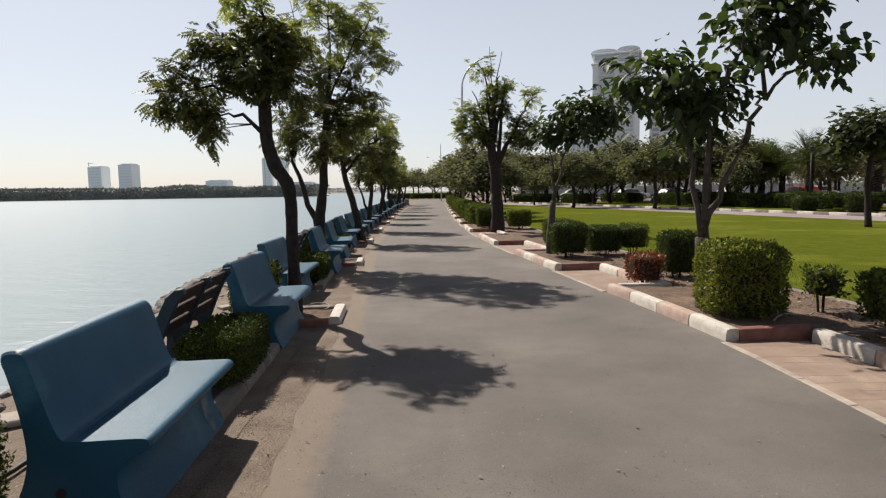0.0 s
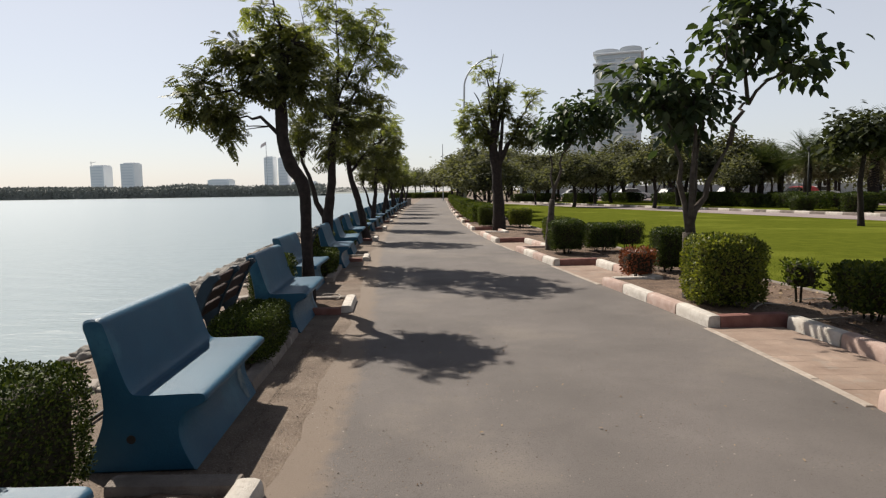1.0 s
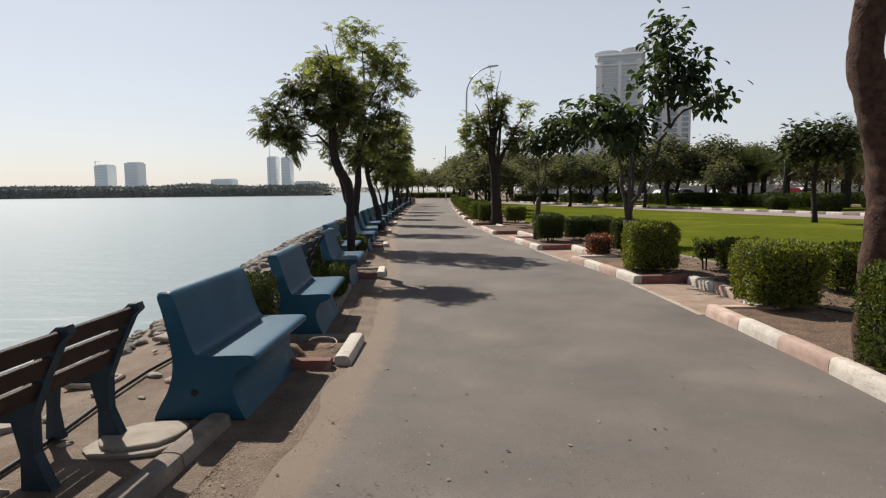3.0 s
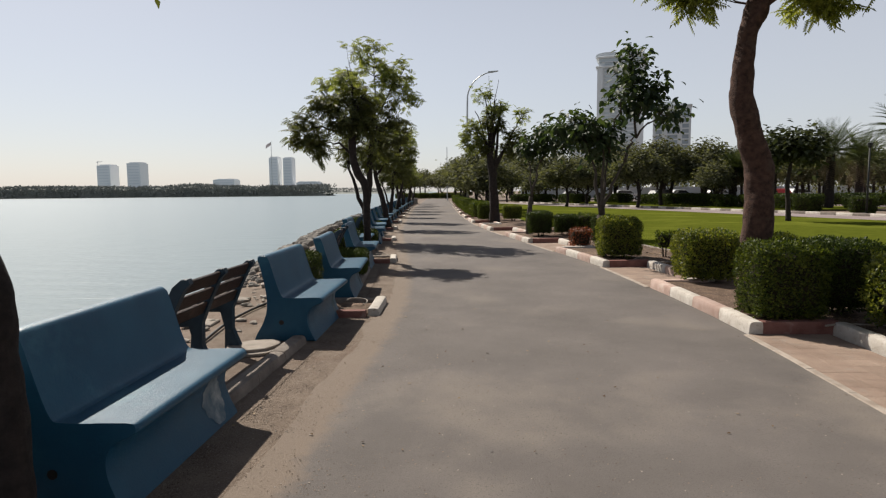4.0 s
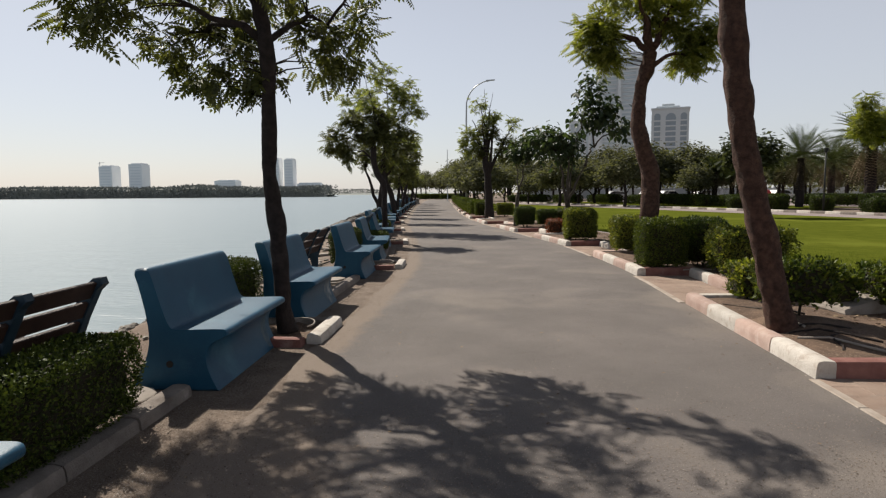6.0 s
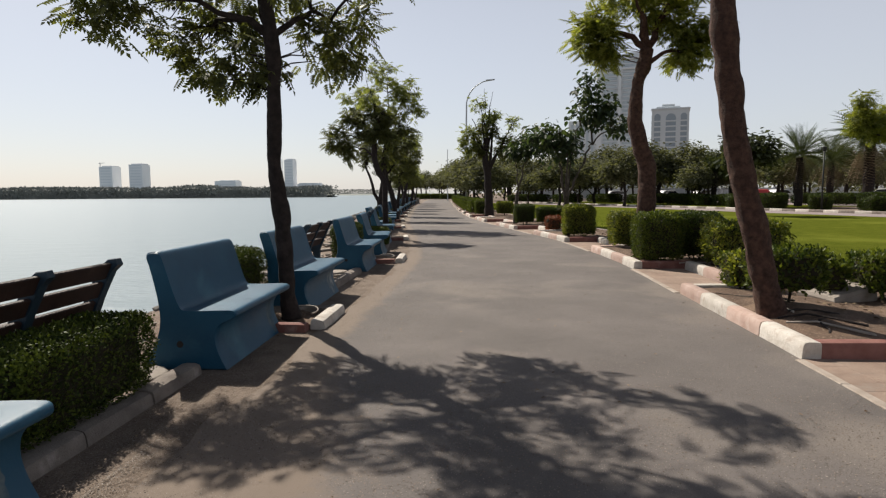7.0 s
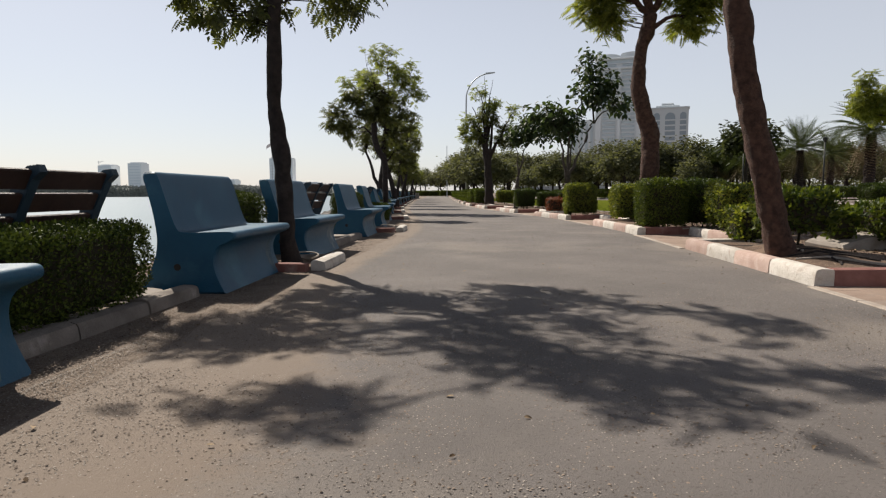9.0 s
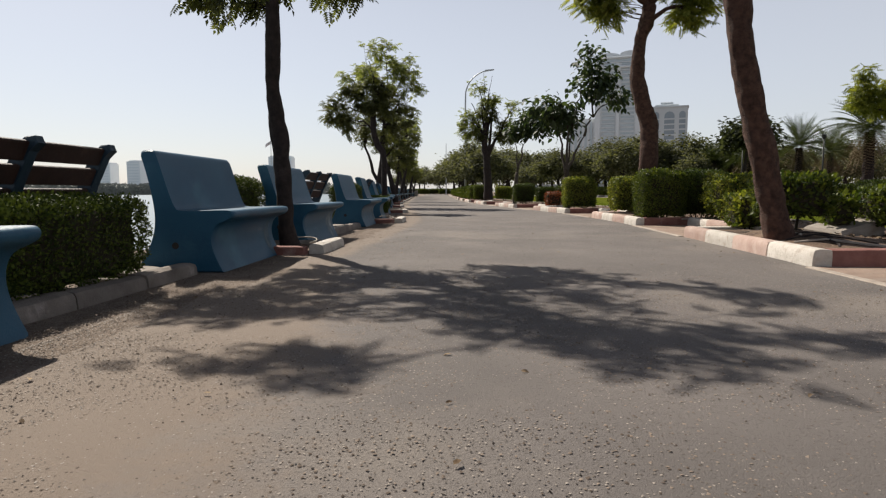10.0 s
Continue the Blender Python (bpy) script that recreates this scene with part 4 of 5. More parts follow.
tree("acacia_tree", pose(3.67, 2.05, 0.05), [(0, 0, 0), (-0.03, 0, 0.6), (-0.01, 0, 1.35), (-0.02, 0, 1.75), (-0.13, 0, 2.05), (-0.235, 0, 2.5), (-0.25, 0, 2.9), (-0.20, 0, 3.3), (-0.12, 0, 3.52), (-0.06, 0, 3.85)],
     [0.19, 0.16, 0.152, 0.152, 0.143, 0.128, 0.112, 0.105, 0.135, 0.115],
     [(9, (-0.95, 0.0, 4.1), 0.07), (9, (-0.3, 0.2, 5.1), 0.08), (8, (0.75, 0.0, 3.85), 0.05), (9, (0.5, 0.3, 4.9), 0.07), (9, (-0.5, -0.5, 4.7), 0.05)],
     [((-0.98, 0.0, 4.12), (0.38, 0.4, 0.30), 36), ((-0.75, 0.0, 3.82), (0.25, 0.25, 0.13), 9), ((0.66, 0.0, 3.76), (0.28, 0.3, 0.20), 20), ((0.85, 0.0, 4.1), (0.32, 0.32, 0.28), 20), ((-0.05, 0.1, 5.1), (1.15, 1.1, 0.52), 85), ((0.45, 0.2, 4.4), (0.36, 0.36, 0.28), 18)],
     "feather", TUFT, BARK_RED, "tree with knobbly red-brown bark and yellow-green tufts behind hedges", 32, BED_TREES, 22, rings=10, rough=0.22)
tree("almond_tree", pose(3.22, 8.3, 0.05), [(0, 0, 0), (-0.03, 0, 0.5), (-0.05, 0, 0.95)], [0.12, 0.10, 0.08],
     [(2, (-0.35, 0.1, 2.5), 0.045), (2, (-0.05, -0.1, 2.7), 0.045), (2, (0.45, 0.0, 2.1), 0.05), (1, (0.15, 0.2, 2.4), 0.045), ((0.45, 0.0, 2.1), (0.72, 0.05, 2.65), 0.04), ((0.7, 0.05, 2.62), (1.45, 0.0, 3.15), 0.025),
      ((0.7, 0.05, 2.62), (0.6, 0.1, 4.4), 0.028), ((0.68, 0.05, 3.0), (1.15, -0.1, 3.7), 0.02), ((0.15, 0.15, 2.3), (0.35, -0.3, 3.5), 0.028)],
     [((0.5, 0.0, 3.5), (0.48, 0.46, 0.45), 36), ((0.6, 0.05, 4.2), (0.32, 0.32, 0.34), 20), ((1.42, 0.0, 3.18), (0.33, 0.3, 0.18), 13), ((1.12, 0.0, 3.75), (0.24, 0.26, 0.2), 9), ((-0.65, 0.0, 2.85), (0.46, 0.5, 0.30), 30), ((-0.05, 0.1, 2.75), (0.5, 0.5, 0.34), 30), ((-0.05, 0.2, 2.4), (0.45, 0.45, 0.2), 15)],
     "broad", BROAD, BARK_PALE, "many-stemmed tree with large dark leathery leaves in the planting bed", 33, BED_TREES)
tree("almond_tree", pose(2.25, 15.2, 0.05), [(0, 0, 0), (0.03, 0, 0.6), (0.1, 0, 1.3)], [0.09, 0.08, 0.065],
     [(2, (0.42, 0, 2.5), 0.05), (2, (0.05, 0.1, 2.6), 0.035), ((0.4, 0, 2.45), (1.2, 0.1, 3.2), 0.03), ((0.4, 0, 2.45), (0.7, 0.1, 3.5), 0.03)],
     [((0.85, 0, 3.25), (0.75, 0.7, 0.45), 84), ((0.15, 0.1, 2.98), (0.42, 0.45, 0.33), 34), ((1.4, 0, 3.4), (0.3, 0.3, 0.22), 11)],
     "broad", BROAD, BARK_PALE, "small leaning tree with large dark leaves in the planting bed", 34, BED_TREES)
tree("pollarded_tree", pose(1.5, 23.5, 0.05), [(0, 0, 0), (0.0, 0, 0.8), (-0.05, 0, 1.6), (-0.08, 0, 2.3), (-0.2, 0, 3.2), (-0.1, 0, 4.4)], [0.27, 0.215, 0.20, 0.19, 0.15, 0.06],
     [(3, (0.75, 0, 3.9), 0.13), (2, (-0.35, 0.1, 5.3), 0.10), (2, (0.3, -0.1, 5.6), 0.10), (4, (-0.9, 0, 5.2), 0.05), (5, (0.2, 0, 6.6), 0.03), (5, (-0.25, 0.1, 6.8), 0.025), (4, (-0.75, 0, 4.3), 0.08), (4, (0.3, 0.2, 5.1), 0.09), (5, (-0.5, 0.1, 6.0), 0.05), (5, (0.1, -0.2, 5.7), 0.05), ((0.7, 0, 3.8), (1.3, 0.1, 4.9), 0.06)],
     [((-0.1, 0, 4.7), (0.55, 0.55, 0.4), 30), ((0.95, 0, 3.7), (0.6, 0.55, 0.6), 54), ((-0.3, 0.3, 3.5), (0.45, 0.5, 0.35), 24)],
     "feather", NEEM, BARK, "heavily pruned tree with cut limbs and drooping tufts beside the kerb", 35, BED_TREES,
     pale=[((-1.0, 0, 4.0), (0.55, 0.55, 0.7), 52), ((-0.55, 0.1, 6.0), (0.35, 0.35, 0.3), 10), ((1.2, 0.1, 5.0), (0.35, 0.35, 0.25), 8), ((0.1, 0, 5.3), (0.5, 0.5, 0.3), 22)])

# ---- clipped shrubs in the planting bed ----
LIME = "clipped shrub with lime-edged leaves in the planting bed"
DARK = "clipped dark green shrub in the planting bed"
hedge(pose(3.47, 7.92, 0.05), 0.86, 0.85, 0.86, 41, HEDGE_LIME, "large rounded shrub with lime-edged leaves at the kerb corner", 0.05, leaf=(0.028, 0.05), density=3600, lumps=0.10, flare=0.0)
hedge(pose(4.0, 4.5, 0.05), 0.86, 0.85, 0.78, 42, HEDGE_LIME, LIME, 0.06, leaf=(0.028, 0.05), density=3600)
hedge(pose(3.74, 1.62, 0.05), 0.80, 0.70, 0.86, 43, HEDGE, "square clipped green shrub at the kerb corner", 0.04, flare=0.04, lumps=0.09)
hedge(pose(4.56, 1.95, 0.05), 0.74, 0.72, 0.84, 44, HEDGE_DARK, DARK, 0.06, flare=0.05, lumps=0.09)
hedge(pose(4.88, 0.78, 0.05), 1.2, 0.75, 0.74, 45, HEDGE_LIME, LIME, 0.06, leaf=(0.03, 0.055), lumps=0.16, density=2600)
hedge(pose(3.82, -1.55, 0.05), 0.40, 0.40, 0.44, 46, HEDGE_LIME, "loose young shrub with yellow-green leaves", 0.06, leaf=(0.04, 0.07), lumps=0.2, density=1500)
hedge(pose(3.62, -3.02, 0.14), 0.70, 0.54, 0.44, 47, HEDGE, "loose dark shrub beside the thick trunk", 0.16, leaf=(0.04, 0.065), lumps=0.18, density=1700)
hedge(pose(4.52, -2.3, 0.05), 0.26, 0.26, 0.36, 48, HEDGE, "small young shrub near the lawn edging", 0.12, leaf=(0.05, 0.09), lumps=0.25, density=700)
hedge(pose(5.1, -2.35, 0.05), 0.66, 0.66, 0.44, 49, HEDGE, DARK, 0.12, leaf=(0.04, 0.065), lumps=0.18, density=1600)
hedge(pose(3.85, 11.1, 0.05), 0.55, 0.6, 0.74, 50, HEDGE_DARK, DARK, 0.08, lumps=0.12)
hedge(pose(3.15, 10.6, 0.05), 0.52, 0.5, 0.46, 51, RED_LEAF, "low shrub with reddish leaves beside the kerb", 0.05, leaf=(0.03, 0.06), lumps=0.22, density=1300)
hedge(pose(4.5, 8.0, 0.05), 0.34, 0.32, 0.34, 52, HEDGE, "small round shrub on a short bare stem", 0.24, leaf=(0.04, 0.08), lumps=0.25, density=900)
hedge(pose(4.66, 6.85, 0.05), 0.66, 0.66, 0.54, 53, HEDGE, DARK, 0.14, leaf=(0.04, 0.06), lumps=0.16, density=1700)
hedge(pose(5.5, 5.6, 0.05), 0.7, 0.7, 0.6, 54, HEDGE_LIME, LIME, 0.1, leaf=(0.04, 0.06), lumps=0.14, density=1700)
hedge(pose(2.55, 14.35, 0.05), 0.75, 0.75, 0.72, 55, HEDGE_DARK, DARK, 0.1, lumps=0.12)
hedge(pose(3.45, 14.8, 0.05), 0.75, 0.7, 0.60, 56, HEDGE_DARK, DARK, 0.1, lumps=0.12)
hedge(pose(4.15, 14.9, 0.05), 0.6, 0.65, 0.58, 57, HEDGE, DARK, 0.16, lumps=0.12, density=1700)
hedge(pose(2.75, 17.2, 0.05), 0.7, 0.7, 0.66, 58, HEDGE, DARK, 0.1, lumps=0.12)
hedge(pose(1.25, 25.4, 0.05), 1.0, 1.2, 0.85, 59, HEDGE, DARK, 0.05, flare=0.03)
hedge(pose(2.4, 24.6, 0.05), 0.9, 0.8, 0.7, 60, HEDGE_LIME, LIME, 0.1)
row_hedge = hedge(on_right(0.85, 28.5, 0.05), 1.05, 1.9, 0.85, 61, HEDGE, "row of clipped green hedge along the kerb", 0.04, "hedge row along the kerb", leaf=(0.065, 0.105), density=620, flare=0.02)
for k in range(1, 26):
    copy_thing(row_hedge, on_right(0.85, 28.5 + 2.35 * k, 0.05, 180 * (k % 2)))

for i in range(6):
    copy_thing(row_hedge, pose(-13.5 + 2.3 * i, 122 + 1.5 * (i % 2), 0.0, 0, 0, 90 + 12 * (i % 3)) @ Matrix.Scale(1.35, 4))

# ---- park trees and palms beyond the lawn ----
PARK = "trees of the park"
round_tree = tree("park_tree", pose(14.6, 47.0, 0.05), [(0, 0, 0), (0.1, 0, 1.0), (0.0, 0, 2.0), (0.2, 0, 3.0)], [0.16, 0.13, 0.12, 0.07],
     [(2, (-1.2, 0.3, 3.0), 0.08), (2, (1.3, -0.2, 3.1), 0.08), (3, (0.2, 0.6, 4.3), 0.05), (1, (0.8, 0.4, 2.2), 0.06)],
     [((0, 0, 3.5), (2.1, 2.1, 1.2), 170), ((-1.4, 0.3, 3.0), (1.2, 1.2, 0.7), 60), ((1.4, 0, 3.1), (1.2, 1.2, 0.7), 60), ((0.3, 0.2, 4.6), (1.0, 1.0, 0.5), 34)],
     "far", FAR_TREE, BARK, "dark spreading park tree beyond the lawn", 71, PARK)
low_tree = tree("park_tree", pose(12.5, 58, 0.05), [(0, 0, 0), (-0.1, 0, 0.8), (0.1, 0, 1.5), (0.0, 0, 2.4)], [0.14, 0.12, 0.10, 0.06],
     [(1, (-1.3, 0.3, 2.2), 0.07), (1, (1.5, -0.2, 2.4), 0.07), (2, (-0.5, -0.8, 3.0), 0.06), (3, (0.6, 0.6, 3.6), 0.05)],
     [((-1.2, 0.2, 2.9), (1.5, 1.5, 0.75), 90), ((1.3, 0, 3.2), (1.6, 1.5, 0.8), 100), ((0.1, 0.3, 4.0), (1.3, 1.3, 0.6), 60), ((-0.3, -0.7, 2.4), (1.0, 0.9, 0.4), 24)],
     "far", FAR_TREE, BARK, "low wide park tree with a loose grey-green crown", 73, PARK)
flat_tree = tree("umbrella_tree", pose(14.9, 23.2, 0.05), [(0, 0, 0), (-0.05, 0, 0.8), (-0.12, 0, 1.6), (-0.05, 0, 2.3), (0.0, 0, 2.8)], [0.13, 0.10, 0.09, 0.08, 0.06],
     [(4, (-1.0, 0.2, 3.2), 0.05), (4, (1.0, 0, 3.2), 0.05), (4, (0.1, 1.0, 3.5), 0.04), (4, (0.1, -0.9, 3.4), 0.04)],
     [((0, 0, 3.55), (1.25, 1.2, 0.42), 100), ((-0.8, 0.2, 3.1), (0.6, 0.6, 0.35), 34), ((0.8, 0, 3.1), (0.6, 0.6, 0.35), 34)],
     "far", FAR_DARK, BARK, "flat-topped umbrella tree at the edge of the lawn", 72, PARK)
rp = random.Random(17)
for i, (x, y, s) in enumerate(((9.5, 52, 0.9), (7, 62, 0.8), (17.5, 52, 1.15), (20, 47, 0.8), (21, 52, 1.1), (16, 64, 1.2), (11, 72, 0.9), (22, 62, 1.3), (28, 58, 1.15), (5, 76, 1.0),
                               (36, 62, 1.2), (25, 74, 1.3), (18, 80, 1.1), (9, 88, 1.4), (33, 74, 1.2), (43, 66, 1.0), (47, 54, 1.0), (46, 62, 1.1), (56, 52, 1.0), (57, 60, 1.3), (3, 95, 1.4), (14, 98, 1.6),
                               (26, 96, 1.4), (40, 92, 1.7), (54, 80, 1.5), (-1, 110, 1.3), (8, 118, 1.7), (22, 118, 1.5), (38, 115, 1.7), (66, 72, 1.4), (62, 46, 1.0), (24, 56, 0.9), (19, 70, 1.3), (30, 66, 1.0), (38, 68, 1.2),
                               (13, 66, 0.9), (40, 56, 0.9), (52, 48, 0.8), (68, 56, 1.2))):
    copy_thing((round_tree, low_tree)[i % 2 if s < 1.3 else 0], pose(x + rp.uniform(-1, 1), y + rp.uniform(-1, 1), 0.05, 0, 0, (i * 77) % 360) @ Matrix.Diagonal((s * rp.uniform(0.9, 1.2), s * rp.uniform(0.9, 1.2), s * rp.uniform(0.8, 1.05), 1)))
for i in range(34):
    s = 1.25 + 0.4 * rp.random()
    copy_thing(round_tree, pose(-2 + 3.1 * i + rp.uniform(-1, 1), 104 - 0.35 * i + rp.uniform(-6, 5), 0.05, 0, 0, 40 * i) @ Matrix.Diagonal((s, s, s * rp.uniform(0.85, 1.1), 1)))
for i, (x, y) in enumerate(((-16, 150), (-13, 165), (-10.5, 150), (-8, 172), (-6, 140), (-3, 155), (0, 142), (3, 160), (-19, 178), (6, 140))):
    copy_thing((low_tree, round_tree)[i % 2], pose(x, y, 0.0, 0, 0, 50 * i) @ Matrix.Scale(1.25 + 0.12 * (i % 3), 4))
for x, y, s in ((36, 41, 1.1),):
    copy_thing(flat_tree, pose(x, y, 0.05, 0, 0, 100) @ Matrix.Scale(s, 4))
for i, (off, y, s) in enumerate(((1.6, 33, 0.75), (1.2, 38, 0.85), (2.6, 44, 0.95), (1.2, 54, 0.9), (1.6, 62, 1.1), (1.2, 70, 1.0), (1.8, 79, 1.2))):
    copy_thing((low_tree, round_tree)[i % 2], on_right(off, y, 0.05, 47 * i) @ Matrix.Scale(s, 4))
tree("park_tree", pose(13.9, 9.6, 0.05), [(0, 0, 0), (0.05, 0, 0.9), (-0.05, 0, 1.7), (-0.3, 0, 2.5)], [0.13, 0.105, 0.09, 0.06],
     [(3, (-2.0, 0, 3.05), 0.04), (3, (-1.6, 0.1, 3.6), 0.035), (3, (0.4, 0.2, 3.6), 0.04)],
     [((-1.8, 0, 3.3), (0.42, 0.42, 0.3), 32), ((-1.75, 0, 4.0), (0.2, 0.2, 0.24), 9), ((-0.9, 0.1, 3.3), (0.8, 0.8, 0.5), 60), ((0.2, 0.1, 3.5), (0.8, 0.8, 0.55), 60)], "feather", TUFT, BARK, "yellow-green young tree standing on the lawn", 74, PARK)


def palm(m, seed, label):
    rng = random.Random(seed)
    ob = thing("date_palm", m, label, "palm", "date palms")
    wood = Geo()
    wood.tube([(0.02 * math.sin(i), 0, i * 0.3) for i in range(12)], [0.26 - 0.004 * i + (0.03 if i % 2 else 0) for i in range(12)], 12, 0.2, seed)
    part("trunk", wood, BARK, ob)
    for material, fronds, lo, hi, nm in ((PALM, 84, -0.25, 1.35, "crown"), (STRAW, 26, -1.25, -0.35, "dead_fronds")):
        place, along, up, size = [], [], [], []
        for k in range(fronds):
            az, el = k * 2.399 + rng.uniform(-0.2, 0.2), rng.uniform(lo, hi)
            p = Vector((0, 0, 3.4))
            d = Vector((math.cos(az) * math.cos(el), math.sin(az) * math.cos(el), math.sin(el)))
            for j in range(16):
                p = p + d * 0.14
                d = (d + Vector((0, 0, -0.055))).normalized()
                wide = d.cross(Vector((0, 0, 1))).normalized()
                for s in (-1, 1):
                    place.append(p)
                    along.append(d * 0.7 + wide * s + Vector((0, 0, 0.35)))
                    up.append((0, 0, 1))
                    size.append(0.5 * (1.1 - abs(j - 7) / 12))
        part(nm, scatter(nm, ([(-0.035, 0, 0), (0.035, 0, 0), (0.02, 0.6, 0), (0, 1, -0.08), (-0.02, 0.6, 0)], [(0, 1, 2, 3, 4)]),
                         np.array(place), np.array(along), np.array(up), size, material), None, ob)
    return ob


palm_a = palm(pose(27.2, 41.5, 0.05) @ Matrix.Scale(1.2, 4), 81, "date palm with grey-green fronds and pale dead skirt")
for x, y, s, r in ((24.3, 44, 0.82, 20), (23.2, 48.5, 0.78, 250), (27.3, 33.0, 1.12, 90), (34, 49, 1.0, 40), (40, 47, 1.05, 200), (25, 49, 0.75, 300), (44, 42, 1.0, 130)):
    copy_thing(palm_a, pose(x, y, 0.05, 0, 0, r) @ Matrix.Scale(s, 4))

# ---- hedges and shrubs along the park road ----
road_hedge = hedge(pose(18.6, 54, 0.1, 0, 0, 18), 1.2, 6.0, 0.95, 91, HEDGE_DARK, "long low dark hedge behind the park road", 0.0, "hedges along the park road", leaf=(0.10, 0.17), density=260, flare=0.0)
for x, y, r in ((20.6, 47.6, 18), (22.6, 41.2, 17), (12.5, 66, 20), (8.5, 72, 60), (28, 52, 30), (32, 46, 30), (36, 40, 30), (24, 60, 25), (17, 66, 25)):
    copy_thing(road_hedge, pose(x, y, 0.1, 0, 0, r))
round_shrub = hedge(pose(27.5, 38.8, 0.0), 1.3, 1.3, 1.05, 92, HEDGE_DARK, "rounded clipped shrub behind the park road", 0.05, "round shrubs along the park road", leaf=(0.08, 0.13), density=420, flare=0.1)
for i in range(14):
    y = 37.5 - 1.75 * i
    copy_thing(round_shrub, pose(road_x(y) + 5.6 + 1.6 * (i % 2), y, 0.0, 0, 0, 60 * i) @ Matrix.Scale(0.85 + 0.1 * (i % 3), 4))


def car(m, paint, label):
    ob = thing("car", m, label, "car", "parked cars")
    body = [(-2.2, 0.28), (2.2, 0.28), (2.25, 0.62), (2.1, 0.82), (1.1, 0.95), (-1.6, 0.98), (-2.2, 0.88), (-2.28, 0.6)]
    cabin = [(-1.75, 0.96), (1.15, 0.94), (0.45, 1.42), (0.1, 1.47), (-1.0, 1.47), (-1.35, 1.38)]
    glass = [(-1.62, 0.98), (1.02, 0.97), (0.42, 1.37), (-0.95, 1.41), (-1.25, 1.34)]
    part("body", Geo().prism(body, -0.88, 0.88, 0.05), paint, ob)
    part("roof", Geo().prism(cabin, -0.74, 0.74, 0.05), paint, ob)
    for y in (-0.752, 0.752):
        part("side_window", Geo().prism(glass, y - 0.006, y + 0.006), CAR_GLASS, ob)
    part("windscreen", Geo().add([(1.1, -0.6, 0.99), (1.1, 0.6, 0.99), (0.52, 0.55, 1.40), (0.52, -0.55, 1.40)], [(0, 1, 2, 3)]), CAR_GLASS, ob)
    for x in (-1.35, 1.4):
        for y in (-0.8, 0.8):
            wheel = part("wheel", Geo().tube([(x, y - 0.1, 0.32), (x, y + 0.1, 0.32)], [0.32, 0.32], 16), RUBBER, ob, "black tyre")
            s = 0.012 if y > 0 else -0.012
            part("rim", Geo().tube([(x, y + s * 8, 0.32), (x, y + s * 9.5, 0.32)], [0.2, 0.18], 12), STEEL, wheel)
    return ob


white_car = car(pose(33, 76, 0.06, 0, 0, 20), CAR_WHITE, "white car parked beyond the trees")
red_car = car(pose(31.8, 59, 0.06, 0, 0, 100), CAR_RED, "red car parked beyond the shrubs")
dark_car = car(pose(24, 70, 0.06, 0, 0, 20), CAR_DARK, "dark car parked beyond the trees")
for x, y, r in ((29, 79, 20), (41, 72, 20), (23, 84, 10), (49, 64, 100), (17, 92, 10)):
    copy_thing(white_car, pose(x, y, 0.06, 0, 0, r))

# ---- lamp and pole ----
street = thing("street_lamp", pose(0.25, 47.6, 0.05), "tall grey street lamp with a curved arm", "lamp")
arc = [(0, 0, 0), (0, 0, 4), (0, 0, 8.2), (0.02, 0, 9.2)] + [(2.4 * (1 - math.cos(a)) * 1.0, 0, 9.2 + 2.35 * math.sin(a)) for a in stations(0.15, 1.35, 0.15)]
part("pole", Geo().tube(arc, [0.11, 0.09, 0.075, 0.07] + [0.06 - 0.002 * i for i in range(len(arc) - 4)], 10), STEEL, street, smooth=True)
ex, ez = arc[-1][0], arc[-1][2]
part("lamp_head", Geo().prism([(ex - 0.1, ez - 0.06), (ex + 0.75, ez + 0.06), (ex + 0.75, ez + 0.13), (ex - 0.1, ez + 0.08)], -0.13, 0.13, 0.03), STEEL, street)
part("base_plate", Geo().block((0, 0, 0.1), (0.4, 0.4, 0.25), 0, 0.03), STEEL, street)


def garden_lamp(m):
    ob = thing("garden_lamp", m, "slender dark garden lamp post behind the park road", "lamp", "garden lamps")
    part("post", Geo().tube([(0, 0, 0), (0, 0, 1.8), (0, 0, 3.7)], [0.06, 0.05, 0.045], 8), POST, ob, smooth=True)
    part("base_plate", Geo().block((0, 0, 0.06), (0.26, 0.26, 0.14), 0, 0.02), POST, ob)
    part("lamp_head", Geo().tube([(0, 0, 3.66), (0, 0, 3.74), (0, 0, 3.92), (0, 0, 3.96)], [0.06, 0.12, 0.14, 0.05], 10), POST, ob)
    return ob


first_lamp = garden_lamp(pose(22.1, 29.1, 0.05))
copy_thing(first_lamp, pose(21.8, 39.4, 0.05, 0, 0, 40))
mast = thing("pole", pose(-3.2, 99, 0), "slender pale pole at the far end of the path", "pole")
part("shaft", Geo().tube([(0, 0, 0), (0, 0, 4.5), (0, 0, 9)], [0.09, 0.075, 0.05], 8), STEEL, mast)

